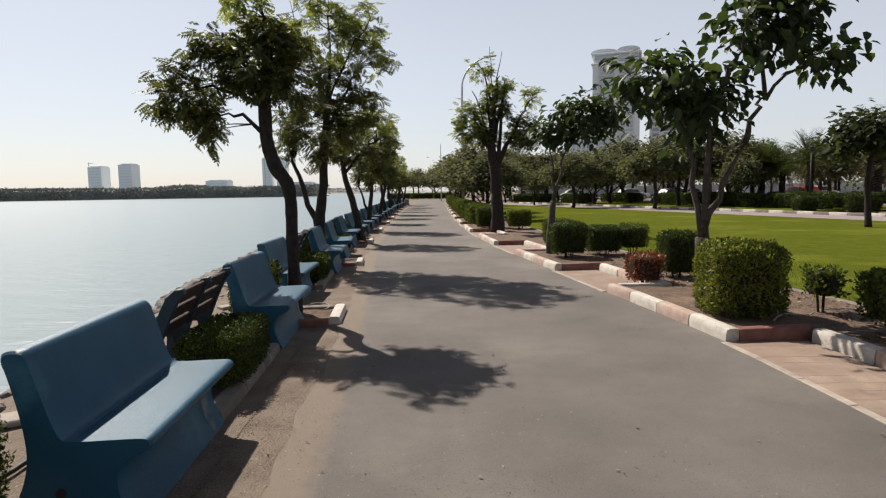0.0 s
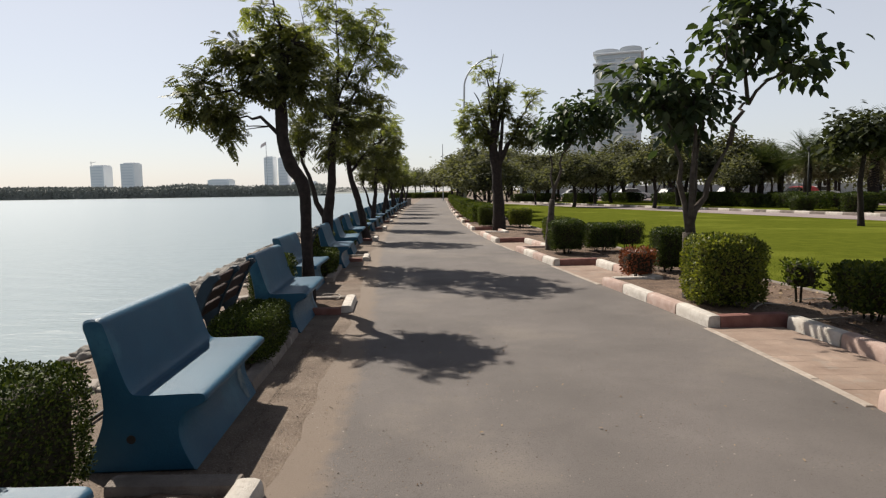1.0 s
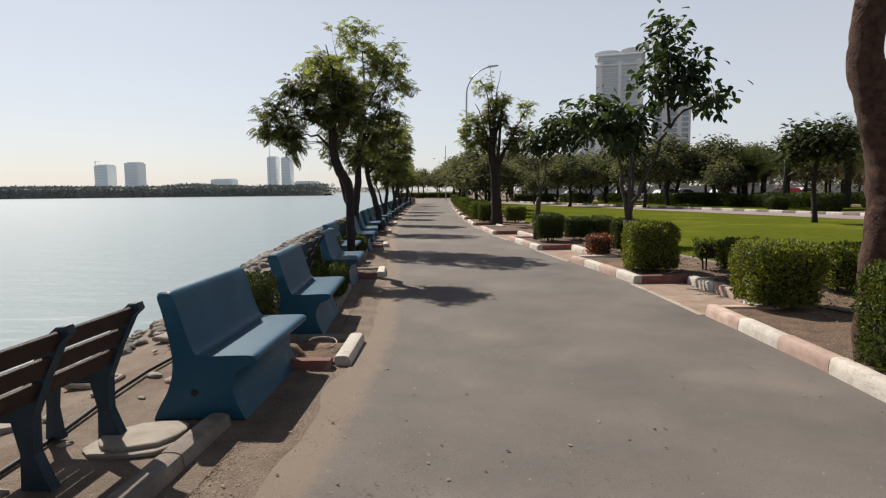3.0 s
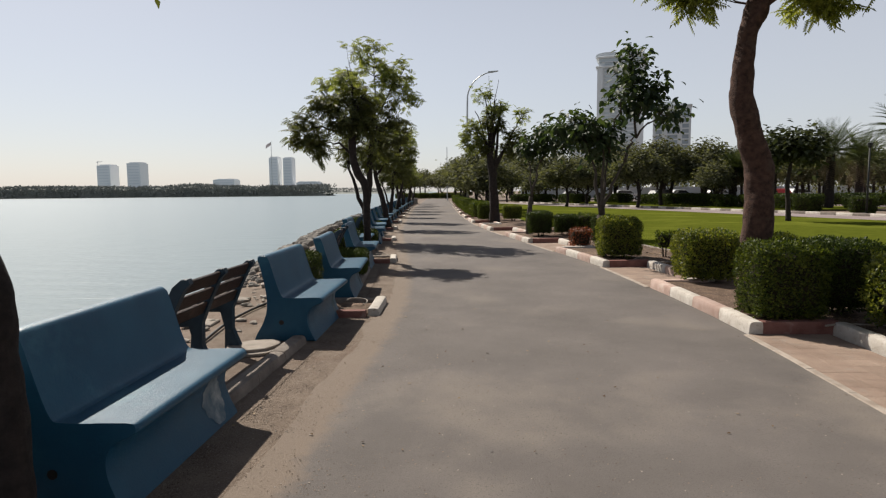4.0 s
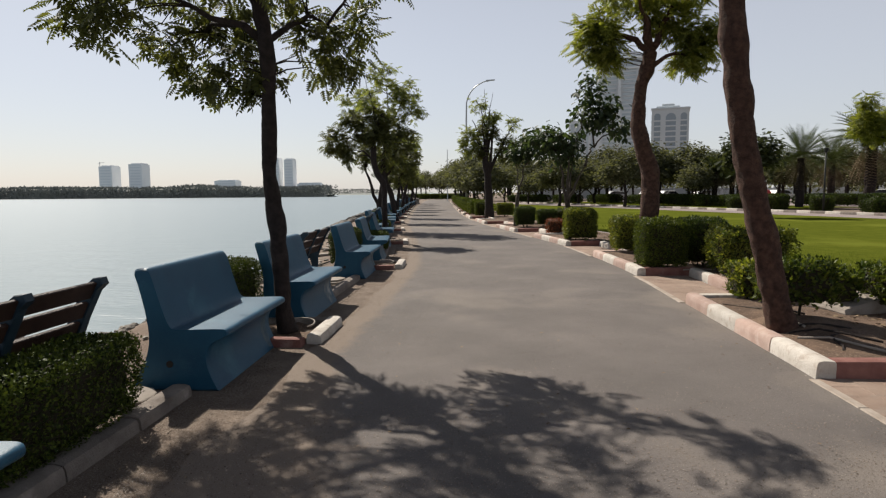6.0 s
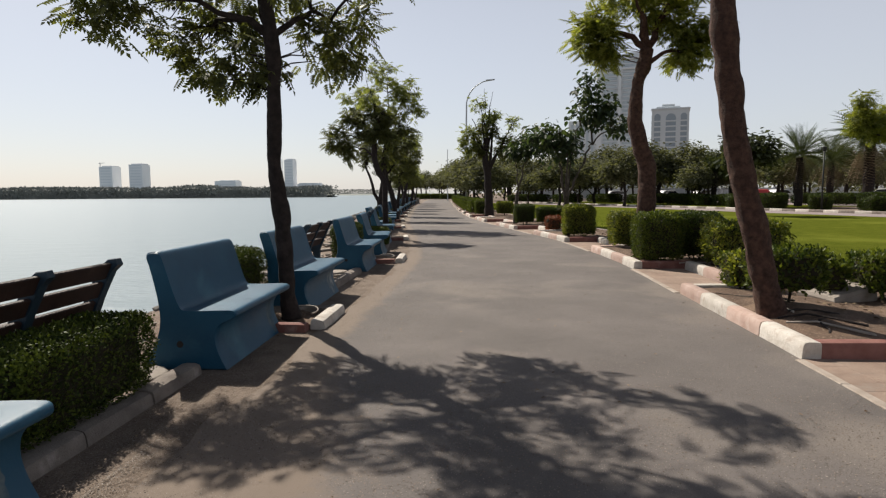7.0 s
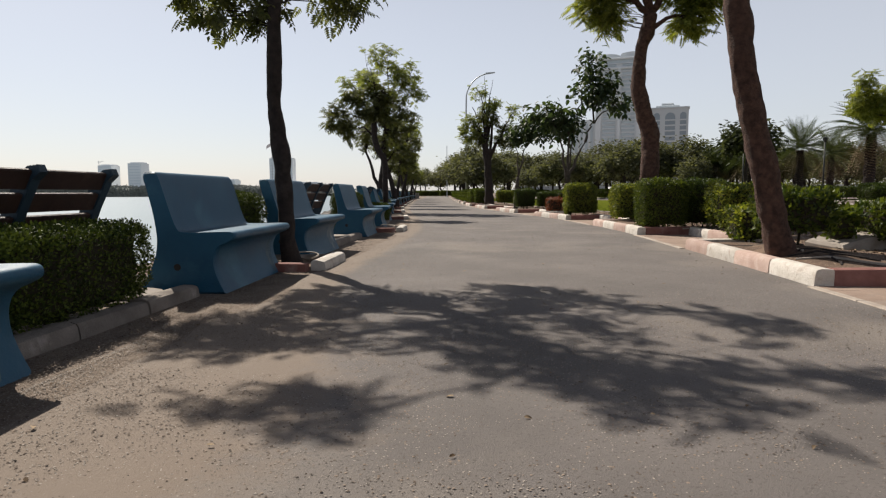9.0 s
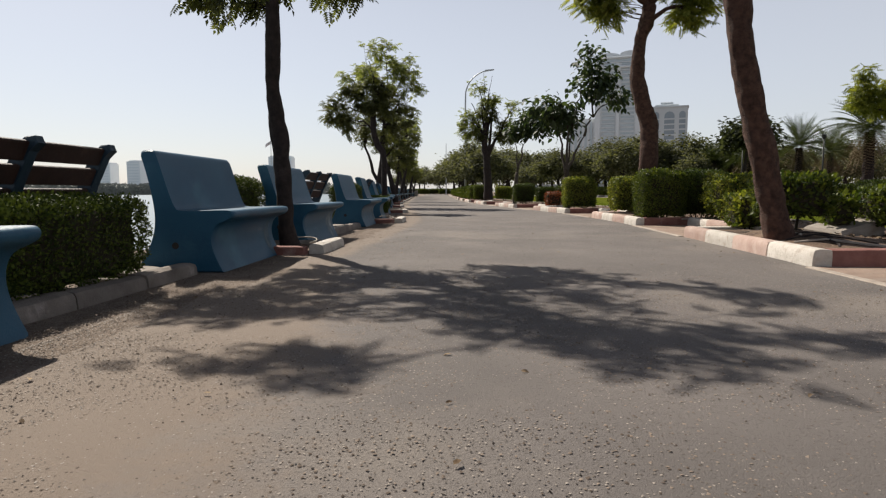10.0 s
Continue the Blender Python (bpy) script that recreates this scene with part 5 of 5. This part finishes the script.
# ---- buildings ----
def tower(m, w, d, h, floors, label, material):
    """A high block of flats: storeys of glazing between balcony slabs, solid corner bays, a deep cornice and two curved roof canopies."""
    ob = thing("apartment_tower", m, label, "building")
    part("wall", Geo().block((0, 0, h / 2), (w, d, h)), material, ob)
    step = h / floors
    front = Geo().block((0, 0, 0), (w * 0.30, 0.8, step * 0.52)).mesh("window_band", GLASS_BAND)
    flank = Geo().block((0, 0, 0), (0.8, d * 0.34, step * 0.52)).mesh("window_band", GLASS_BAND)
    slab = Geo().block((0, 0, 0), (w * 0.86, d + 1.8, step * 0.17)).mesh("balcony_slab", material)
    for i in range(floors):
        z = (i + 0.55) * step
        for x in (-0.22, 0.22):
            part("window_band", front, None, ob).location = (x * w, -d / 2 - 0.2, z)
        for y in (-0.21, 0.21):
            part("window_band", flank, None, ob).location = (-w / 2 - 0.2, y * d, z)
        part("balcony_slab", slab, None, ob).location.z = (i + 0.98) * step
    for x, y, ww in ((-0.47, -0.48, 0.13), (0.47, -0.48, 0.13), (0.0, -0.5, 0.07), (-0.48, 0.02, 0.06)):
        part("corner_bay", Geo().block((x * w, y * d, h * 0.485), (w * ww, d * 0.13, h * 0.97)), material, ob)
    wing = part("lower_wing", Geo().block((-w * 0.86, -d * 0.1, h * 0.29), (w * 0.66, d * 0.7, h * 0.58)), material, ob)
    strip_glass = Geo().block((0, 0, 0), (w * 0.06, 0.8, h * 0.52)).mesh("window_strip", GLASS_BAND)
    for x in (-1.1, -0.98, -0.86, -0.74, -0.62):
        part("window_strip", strip_glass, None, wing).location = (x * w, -d * 0.45 - 0.2, h * 0.29)
    part("cornice", Geo().block((0, 0, h - step * 1.2), (w * 1.14, d * 1.14, step * 0.5), 0, 0.4), material, ob)
    part("upper_storey", Geo().block((0, 0, h + step * 0.35), (w * 1.0, d * 1.0, step * 1.1)), GLASS_BAND, ob)
    part("roof", Geo().block((0, 0, h + step * 1.15), (w * 1.12, d * 1.12, step * 0.5), 0, 0.4), material, ob)
    for x, z, half in ((-0.28, 1.75, 0.30), (0.27, 2.05, 0.25)):
        arc = [(w * (x + half * math.cos(a)), h + step * (z + 0.75 * math.sin(a))) for a in stations(0, math.pi, 0.35)]
        part("roof_canopy", Geo().prism(arc + [(w * (x - half), h + step * (z - 0.45)), (w * (x + half), h + step * (z - 0.45))], -d * 0.45, d * 0.45), CONCRETE, ob)
    return ob


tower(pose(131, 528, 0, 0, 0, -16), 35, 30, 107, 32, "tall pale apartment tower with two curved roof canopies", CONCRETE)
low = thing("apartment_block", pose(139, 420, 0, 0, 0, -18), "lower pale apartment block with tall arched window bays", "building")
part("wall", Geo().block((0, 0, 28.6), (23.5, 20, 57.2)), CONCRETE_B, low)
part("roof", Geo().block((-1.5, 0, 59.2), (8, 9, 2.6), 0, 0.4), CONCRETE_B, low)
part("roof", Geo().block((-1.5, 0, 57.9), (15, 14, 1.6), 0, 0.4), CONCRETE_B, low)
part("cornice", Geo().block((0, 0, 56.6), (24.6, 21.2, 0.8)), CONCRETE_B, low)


def arched_bay(x, y, wide, deep):
    """A glazed strip up the facade with a round head, crossed by floor slabs."""
    top = 53.5 - wide / 2
    head = [(wide / 2 * math.cos(a), top + wide / 2 * math.sin(a)) for a in stations(0, math.pi, 0.4)]
    glass = Geo().prism([(-wide / 2, 4), (wide / 2, 4)] + head, -deep / 2, deep / 2)
    bay = part("window_bay", glass, BAY_GLASS, low)
    bay.matrix_basis = pose(x, y, 0, 0, 0, 90 if abs(x) > 11 else 0)
    floor_slab = Geo().block((0, 0, 0), (wide * 1.02, deep + 0.5, 0.9)).mesh("spandrel", CONCRETE_B)
    for i in range(13):
        part("spandrel", floor_slab, None, bay).location.z = 6.5 + 3.5 * i


for x, wide in ((-8.2, 4.0), (0.3, 6.4), (8.4, 4.0)):
    arched_bay(x, -10.0, wide, 0.5)
for y in (-5, 4):
    arched_bay(-11.75, y, 3.6, 0.5)


def far_block(x, y, w, d, h, label):
    ob = thing("far_building", pose(x, y, -0.5), label, "building", "buildings across the water")
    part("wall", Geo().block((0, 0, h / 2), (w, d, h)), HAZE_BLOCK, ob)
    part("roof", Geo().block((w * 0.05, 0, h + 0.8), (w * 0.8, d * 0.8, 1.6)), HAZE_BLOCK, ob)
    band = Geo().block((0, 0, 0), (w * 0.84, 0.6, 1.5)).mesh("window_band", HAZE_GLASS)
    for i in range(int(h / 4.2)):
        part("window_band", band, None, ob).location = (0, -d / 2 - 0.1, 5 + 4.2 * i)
    return ob


far_block(-544, 905, 20, 24, 45, "pale grey apartment block across the water")
far_block(-498, 905, 20, 24, 48, "pale grey apartment block with a flat roof across the water")
crane = thing("crane", pose(-559, 905, 0), "thin construction crane beside a far apartment block", "crane")
part("mast", Geo().tube([(0, 0, 0), (0, 0, 52)], [0.6, 0.5], 6), STEEL, crane)
part("jib", Geo().tube([(-2, 0, 50), (7, 0, 51)], [0.4, 0.3], 6), STEEL, crane)
far_block(-287, 905, 13, 20, 54, "pale twin tower across the water")
far_block(-266, 905, 13, 20, 53, "pale twin tower across the water")
far_block(-362, 905, 32, 24, 22, "long low pale building across the water")
far_block(-236, 905, 34, 24, 17, "low pale building across the water")
flag = thing("flagpole", pose(-278, 860, 0), "tall flagpole with a waving flag across the water", "flagpole")
part("pole", Geo().tube([(0, 0, 0), (0, 0, 74)], [0.5, 0.35], 8), STEEL, flag)
g = Geo()
for i in range(9):
    for j in range(2):
        g.v.append((-1.0 * i, 1.0 * math.sin(i * 0.9), 74 - 4.5 * j - 0.7 * i))
for i in range(8):
    g.f.append((2 * i, 2 * i + 1, 2 * i + 3, 2 * i + 2))
part("cloth", g, FLAG, flag)


def shore_wood(name, a, b, height, seed, label, count, material=HAZED_SHORE, deep=40, big=2.4):
    rng = random.Random(seed)
    place, along, up, size = [], [], [], []
    for _ in range(count):
        t = rng.random()
        x, y = a[0] + (b[0] - a[0]) * t, a[1] + (b[1] - a[1]) * t
        top = height * (0.75 + 0.35 * noise.noise(Vector((x * 0.05, seed, 0))) + 0.12 * noise.noise(Vector((x * 0.3, seed, 5))))
        place.append((x + rng.gauss(0, 3), y + rng.uniform(0, deep), -0.9 + top * rng.random() ** 0.7))
        along.append((rng.gauss(0, 1), rng.gauss(0, 1), 1))
        up.append((rng.gauss(0, 1), -1, rng.gauss(0, 1)))
        size.append(big * rng.uniform(0.67, 1.33))
    ob = new(name, scatter(name, SMALL, np.array(place), np.array(along), np.array(up), size, material))
    return tagged(ob, label, "trees", kind="stuff")


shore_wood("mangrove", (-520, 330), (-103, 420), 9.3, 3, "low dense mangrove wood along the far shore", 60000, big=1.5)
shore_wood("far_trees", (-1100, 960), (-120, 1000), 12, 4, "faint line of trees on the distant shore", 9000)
shore_wood("park_wood", (4, 150), (150, 138), 7.0, 6, "thin dull wood closing the park behind the trees", 6500, FAR_TREE, 12, 0.7)
shore_wood("park_wood", (60, 100), (120, 20), 7.0, 7, "thin dark wood at the side of the park", 5000, FAR_TREE, 12, 0.6)
bank_wall = thing("boundary_wall", pose(76, 114, 0.0, 0, 0, -3), "pale rendered boundary wall behind the car park", "wall", kind="structure")
part("wall_face", Geo().block((0, 0, 1.0), (130, 0.25, 2.0)), CONCRETE_B, bank_wall)
post = Geo().block((0, 0, 1.12), (0.5, 0.5, 2.25), 0, 0.04).mesh("post", CONCRETE)
for i in range(27):
    part("post", post, None, bank_wall).location.x = -65 + 5 * i
far_bank = Geo()
for i in range(60):
    t = i / 59
    x, y = -540 + 440 * t, 328 + 95 * t
    k, tall = len(far_bank.v), (6.2 + 1.6 * noise.noise(Vector((x * 0.05, 3, 0)))) * min(1.0, 0.12 + (59 - i) / 6)
    far_bank.v += [(x, y + 1, -0.9), (x, y + 3, tall * 0.8), (x, y + 14, tall), (x, y + 40, -0.9)]
    if i:
        far_bank.f += [(k - 4 + j, k + j, k + j + 1, k - 3 + j) for j in range(3)]
far_bank.add([(-700, 318, -0.85), (-104, 417, -0.85), (-104, 470, 0.3), (-700, 380, 0.3)], [(0, 1, 2, 3)])
far_bank.add([(-3000, 890, -0.85), (-60, 900, -0.85), (-60, 1100, 3), (-3000, 1100, 3)], [(0, 1, 2, 3)])
tagged(part("far_bank", far_bank, HAZED_SHORE), "low bank of the far shore, greyed by painted haze", "bank", kind="structure")

# ---- shore rocks, slabs, hoses, litter ----
def rock_mesh(seed, material=None):
    rng = random.Random(seed)
    bm = bmesh.new()
    bmesh.ops.create_icosphere(bm, subdivisions=3, radius=1)
    for v in bm.verts:
        k = 1 + 0.4 * noise.noise(v.co * 1.3 + Vector((seed * 3, 0, 0))) + 0.14 * noise.noise(v.co * 3.5 + Vector((0, seed * 3, 0)))
        v.co = Vector((v.co.x * k * 1.15, v.co.y * k * 0.9, v.co.z * k * 0.65))
    me = bpy.data.meshes.new("rock")
    for f in bm.faces:
        f.smooth = True
    bm.to_mesh(me)
    bm.free()
    me.materials.append(material or ROCK)
    return me


ROCKS = [rock_mesh(s) for s in range(5)]
STONES_PALE = [rock_mesh(s + 5, PALE_STONE) for s in range(5)]
rr = random.Random(8)
rubble = Geo()
for i in range(520):
    y = rr.uniform(-5, 46) if i % 3 else rr.uniform(-3, 18)
    wide = 1 + 0.25 * min(1.2, max(0, y) / 25)
    off = -rr.uniform(2.35, 3.9) * wide
    z = float(np.interp(-off / wide, (1.9, 2.3, 2.7, 3.2, 3.8, 5), (-0.01, -0.05, -0.16, -0.42, -0.75, -1.2)))
    s = rr.uniform(0.04, 0.11) if y < 9 else rr.uniform(0.07, 0.24)
    m = on_left(off, y, z + s * 0.2, rr.uniform(0, 360)) @ Matrix.Diagonal((s, s, s, 1))
    if y > 13 and i % 3:
        rubble.add([m @ v.co for v in ROCKS[i % 5].vertices], [tuple(q.vertices) for q in ROCKS[i % 5].polygons])
        continue
    ob = new("rock", ROCKS[i % 5])
    ob.matrix_basis = m
    tagged(ob, "rough grey-brown boulder on the shore slope", "rock", "rocks on the shore")
tagged(part("rubble", rubble, ROCK), "heap of grey-brown boulders further along the shore", "rocks", kind="stuff")
for i in range(230):
    y = rr.uniform(-6.5, 15)
    s = rr.uniform(0.015, 0.05)
    ob = new("stone", STONES_PALE[i % 5])
    ob.matrix_basis = on_left(-rr.uniform(1.2, 2.4), y, s * 0.25, rr.uniform(0, 360)) @ Matrix.Diagonal((s * 1.4, s, s * 0.8, 1))
    tagged(ob, "small pale stone on the ground behind the benches", "stone", "loose stones behind the benches")
for i in range(12):
    y = -4 + i * 1.5 + rr.uniform(-0.4, 0.4)
    s = rr.uniform(0.16, 0.3)
    ob = part("paving_stone", Geo().block((0, 0, 0), (s * 1.3, s, 0.05), 0, 0.012), SLAB)
    ob.matrix_basis = on_left(-rr.uniform(1.45, 2.2), y, 0.002 * i - 0.006, rr.uniform(0, 180)) @ pose(0, 0, 0, rr.uniform(-4, 4), rr.uniform(-4, 4))
    tagged(ob, "flat broken pale paving stone lying behind the benches", "stone", "broken paving stones")


def broken_slab(m, seed):
    """Two thin layers of a broken concrete slab with a rounded, chipped outline."""
    rng = random.Random(seed)
    ob = thing("broken_slab", m, "broken pale concrete slab lying at the end of a bench", "slab", "slabs beside benches")
    for k, (z, r) in enumerate(((0.014, 0.27), (0.044, 0.24))):
        n = 13
        ring = [(r * 1.15 * math.cos(math.tau * i / n) * rng.uniform(0.88, 1.06) + 0.03 * k, r * 0.9 * math.sin(math.tau * i / n) * rng.uniform(0.85, 1.08)) for i in range(n)]
        g = Geo()
        for h, f in ((-0.014, 0.98), (0.009, 1.0), (0.014, 0.96)):
            g.v += [(x * f, y * f, z + h) for x, y in ring]
        for a in range(2):
            g.f += [(a * n + i, a * n + (i + 1) % n, (a + 1) * n + (i + 1) % n, (a + 1) * n + i) for i in range(n)]
        g.f += [tuple(2 * n + i for i in range(n)), tuple(reversed(range(n)))]
        part("slab_layer", g, SLAB, ob)
    return ob


for i, y in enumerate((-5.2, 0.52, 6.6, 12.6)):
    broken_slab(on_left(-0.98, y, 0.0, 40 * i), 60 + i)
cable = Geo().tube([on_left(-1.62 - 0.12 * math.sin(i * 0.7), -3.5 + i * 0.5, 0.025) @ Vector((0, 0, 0)) for i in range(20)], [0.016] * 20, 6)
tagged(part("cable", cable, CABLE, smooth=True), "black cable lying on the ground behind the benches", "cable")


def hose_loop(x, y, turn, r=0.135):
    pts = [(r * math.cos(a) * (1 + 0.1 * math.sin(2 * a)), r * math.sin(a), 0.06 + 0.05 * math.sin(a * 0.5)) for a in stations(0.2, 4.2, 0.25)]
    ob = part("hose", Geo().tube(pts, [0.008] * len(pts), 6), HOSE, smooth=True)
    ob.matrix_basis = pose(x, y, 0.0, 0, 0, turn)
    return tagged(ob, "pale bent irrigation hose in the soil of a tree pit", "hose", "irrigation hoses")


for y in (-2.95, 2.75, 8.75):
    hose_loop(left_x(y) - 0.36, y, -60)
rh = random.Random(4)
STICK_SPOTS = [(right_x(y) + off, y) for y, off in ((rh.uniform(-1.2, 9), rh.uniform(1.1, 2.2)) for _ in range(13))]
STICK_SPOTS += [(3.12 + rh.uniform(0, 0.5), rh.uniform(-4.0, -2.2)) for _ in range(11)]
for i, (x, y) in enumerate(STICK_SPOTS):
    turn, long = rh.uniform(0, math.pi), rh.uniform(0.10, 0.24)
    pts = []
    for k in range(6):
        u, v = long * (k - 2.5), 0.05 * math.sin(k * 1.3 + i)
        px, py = x + u * math.cos(turn) - v * math.sin(turn), y + u * math.sin(turn) + v * math.cos(turn)
        if px < right_x(py) + 0.17:
            break
        pts.append((px, py, bed_z(px, py) + 0.006 + 0.006 * math.sin(k)))
    if len(pts) > 2:
        ob = part("stick", Geo().tube(pts, [0.012 - 0.001 * k for k in range(len(pts))], 5), (HOSE, BARK_PALE, BARK)[i % 3])
        tagged(ob, "dry stick lying on the bed soil", "stick", "sticks on the bed")
ob = part("concrete_block", Geo().block((0, 0, 0.16), (0.6, 0.5, 0.2), 0.3, 0.03), SLAB)
ob.matrix_basis = pose(4.62, -2.25, -0.03, 8, -10, 0)
tagged(ob, "pale concrete cover block standing in the planting bed", "block")
ob = part("concrete_wall", Geo().block((0, 0, 0.35), (1.6, 3.4, 0.8), 0, 0.04), SLAB)
ob.matrix_basis = on_left(-0.9, 72)
tagged(ob, "low pale concrete block wall beside the far path", "wall")


def litter(name, count, area, size, material, template, label, seed, lift=0.004):
    r = np.random.RandomState(seed)
    y = r.uniform(area[0], area[1], count)
    f = r.uniform(0, 1, count) ** area[2]
    lx, rx = np.array([left_x(v) for v in y]), np.array([right_x(v) for v in y])
    x = lx - area[3] + f * (rx - lx + area[3])
    patchy = np.array([noise.fractal(Vector((a * 1.6, b * 1.6, seed)), 0.8, 2, 3) for a, b in zip(x, y)])
    keep = patchy > r.uniform(-0.75, 0.45, count)
    x, y, count = x[keep], y[keep], int(keep.sum())
    p = np.stack([x, y, np.full(count, lift)], 1)
    a = np.stack([r.normal(0, 1, count), r.normal(0, 1, count), r.normal(0, 0.12, count)], 1)
    u = np.stack([r.normal(0, 0.25, count), r.normal(0, 0.25, count), np.ones(count)], 1)
    return tagged(new(name, scatter(name, template, p, a, u, r.uniform(size[0], size[1], count), material)), label, name, kind="stuff")


GRIT = ([(-0.5, -0.4, 0), (0.5, -0.5, 0), (0.35, 0.6, 0), (-0.5, 0.35, 0), (0.1, 0, 0.32)], [(0, 1, 4), (1, 2, 4), (2, 3, 4), (3, 0, 4)])
litter("grit", 52000, (-9.0, -4.6, 1.25, 0.5), (0.0018, 0.006), PEBBLE, GRIT, "loose grit and small stones on the asphalt", 1, 0.001)
litter("grit", 6000, (-5, 9, 3.5, 0.6), (0.004, 0.012), PEBBLE, GRIT, "loose grit and small stones along the bench side", 2, 0.001)
litter("grit", 300, (-9.0, -5.5, 1.0, 0.2), (0.004, 0.009), BARK_PALE, GRIT, "dark dry crumbs on the asphalt", 4, 0.001)
litter("sandy_grit", 46000, (-9.2, 9, 5.0, 0.35), (0.003, 0.010), SAND, GRIT, "sandy grit spilling from the dirt over the asphalt edge", 5, 0.001)
litter("grit", 26000, (-9.2, -6.2, 2.2, 0.2), (0.002, 0.0062), PEBBLE, GRIT, "gravel washed over the asphalt", 6, 0.001)
litter("sandy_grit", 26000, (-9.2, -5.2, 1.7, 0.5), (0.003, 0.0085), SAND, GRIT, "sandy gravel strewn over the worn asphalt", 7, 0.001)
litter("leaf_litter", 620, (-8.4, 10, 1.3, 0.6), (0.012, 0.035), LITTER, OVAL, "dry fallen leaves scattered on the path", 3, 0.008)
r = np.random.RandomState(9)
n = 2600
ly = r.uniform(-4.5, 18, n)
lx = np.array([right_x(v) for v in ly]) + r.uniform(1.0, 2.4, n)
p = np.stack([lx, ly, [bed_z(a, b) + 0.008 for a, b in zip(lx, ly)]], 1)
tagged(new("leaf_litter", scatter("leaf_litter", OVAL, p, np.stack([r.normal(0, 1, n), r.normal(0, 1, n), r.normal(0, 0.2, n)], 1),
       np.stack([r.normal(0, 0.3, n), r.normal(0, 0.3, n), np.ones(n)], 1), r.uniform(0.025, 0.07, n), LITTER)), "dry fallen leaves on the bed soil", "leaf litter", kind="stuff")

# ---- pavers of the bays ----
PAVE = Geo().block((0, 0, 0), (0.2077, 0.1972, 0.06), 0, 0.0018).mesh("paver", PAVER)
bays = thing("bay_paving", pose(0, 0, 0), "tan square pavers in the bays behind the kerb line", "paving", kind="structure")
rest = Geo()
for k in range(-2, 12):
    y0 = FIRST + PERIOD * k
    for i in range(13):
        for j in range(4):
            y = y0 - 0.1 - 0.1975 * i
            m = on_right(0.115 + 0.208 * j, y, -0.026 + 0.002 * random.random(), random.uniform(-0.3, 0.3))
            if k <= 1 and j < 5 and k >= -1:
                ob = new("paver", PAVE)
                ob.matrix_basis = m
                ob.parent = bays
            else:
                c = m.translation
                rest.block((c.x, c.y, c.z), (0.2072, 0.1967, 0.06), m.to_euler().z)
tagged(part("far_pavers", rest, PAVER, bays), kind="stuff")
edging = thing("bay_edging", pose(0, 0, 0), "pale flush concrete edging between the asphalt and the paved bays", "edging", kind="structure")
EDGE = Geo().block((0, 0, 0), (0.07, 0.628, 0.06), 0, 0.006).mesh("edging_stone", EDGE_STONE)
for k in range(-2, 12):
    for i in range(4):
        ob = new("edging_stone", EDGE)
        ob.matrix_basis = on_right(-0.028, FIRST + PERIOD * k - 0.33 - 0.634 * i, -0.022 + 0.002 * random.random(), random.uniform(-0.5, 0.5))
        ob.parent = edging
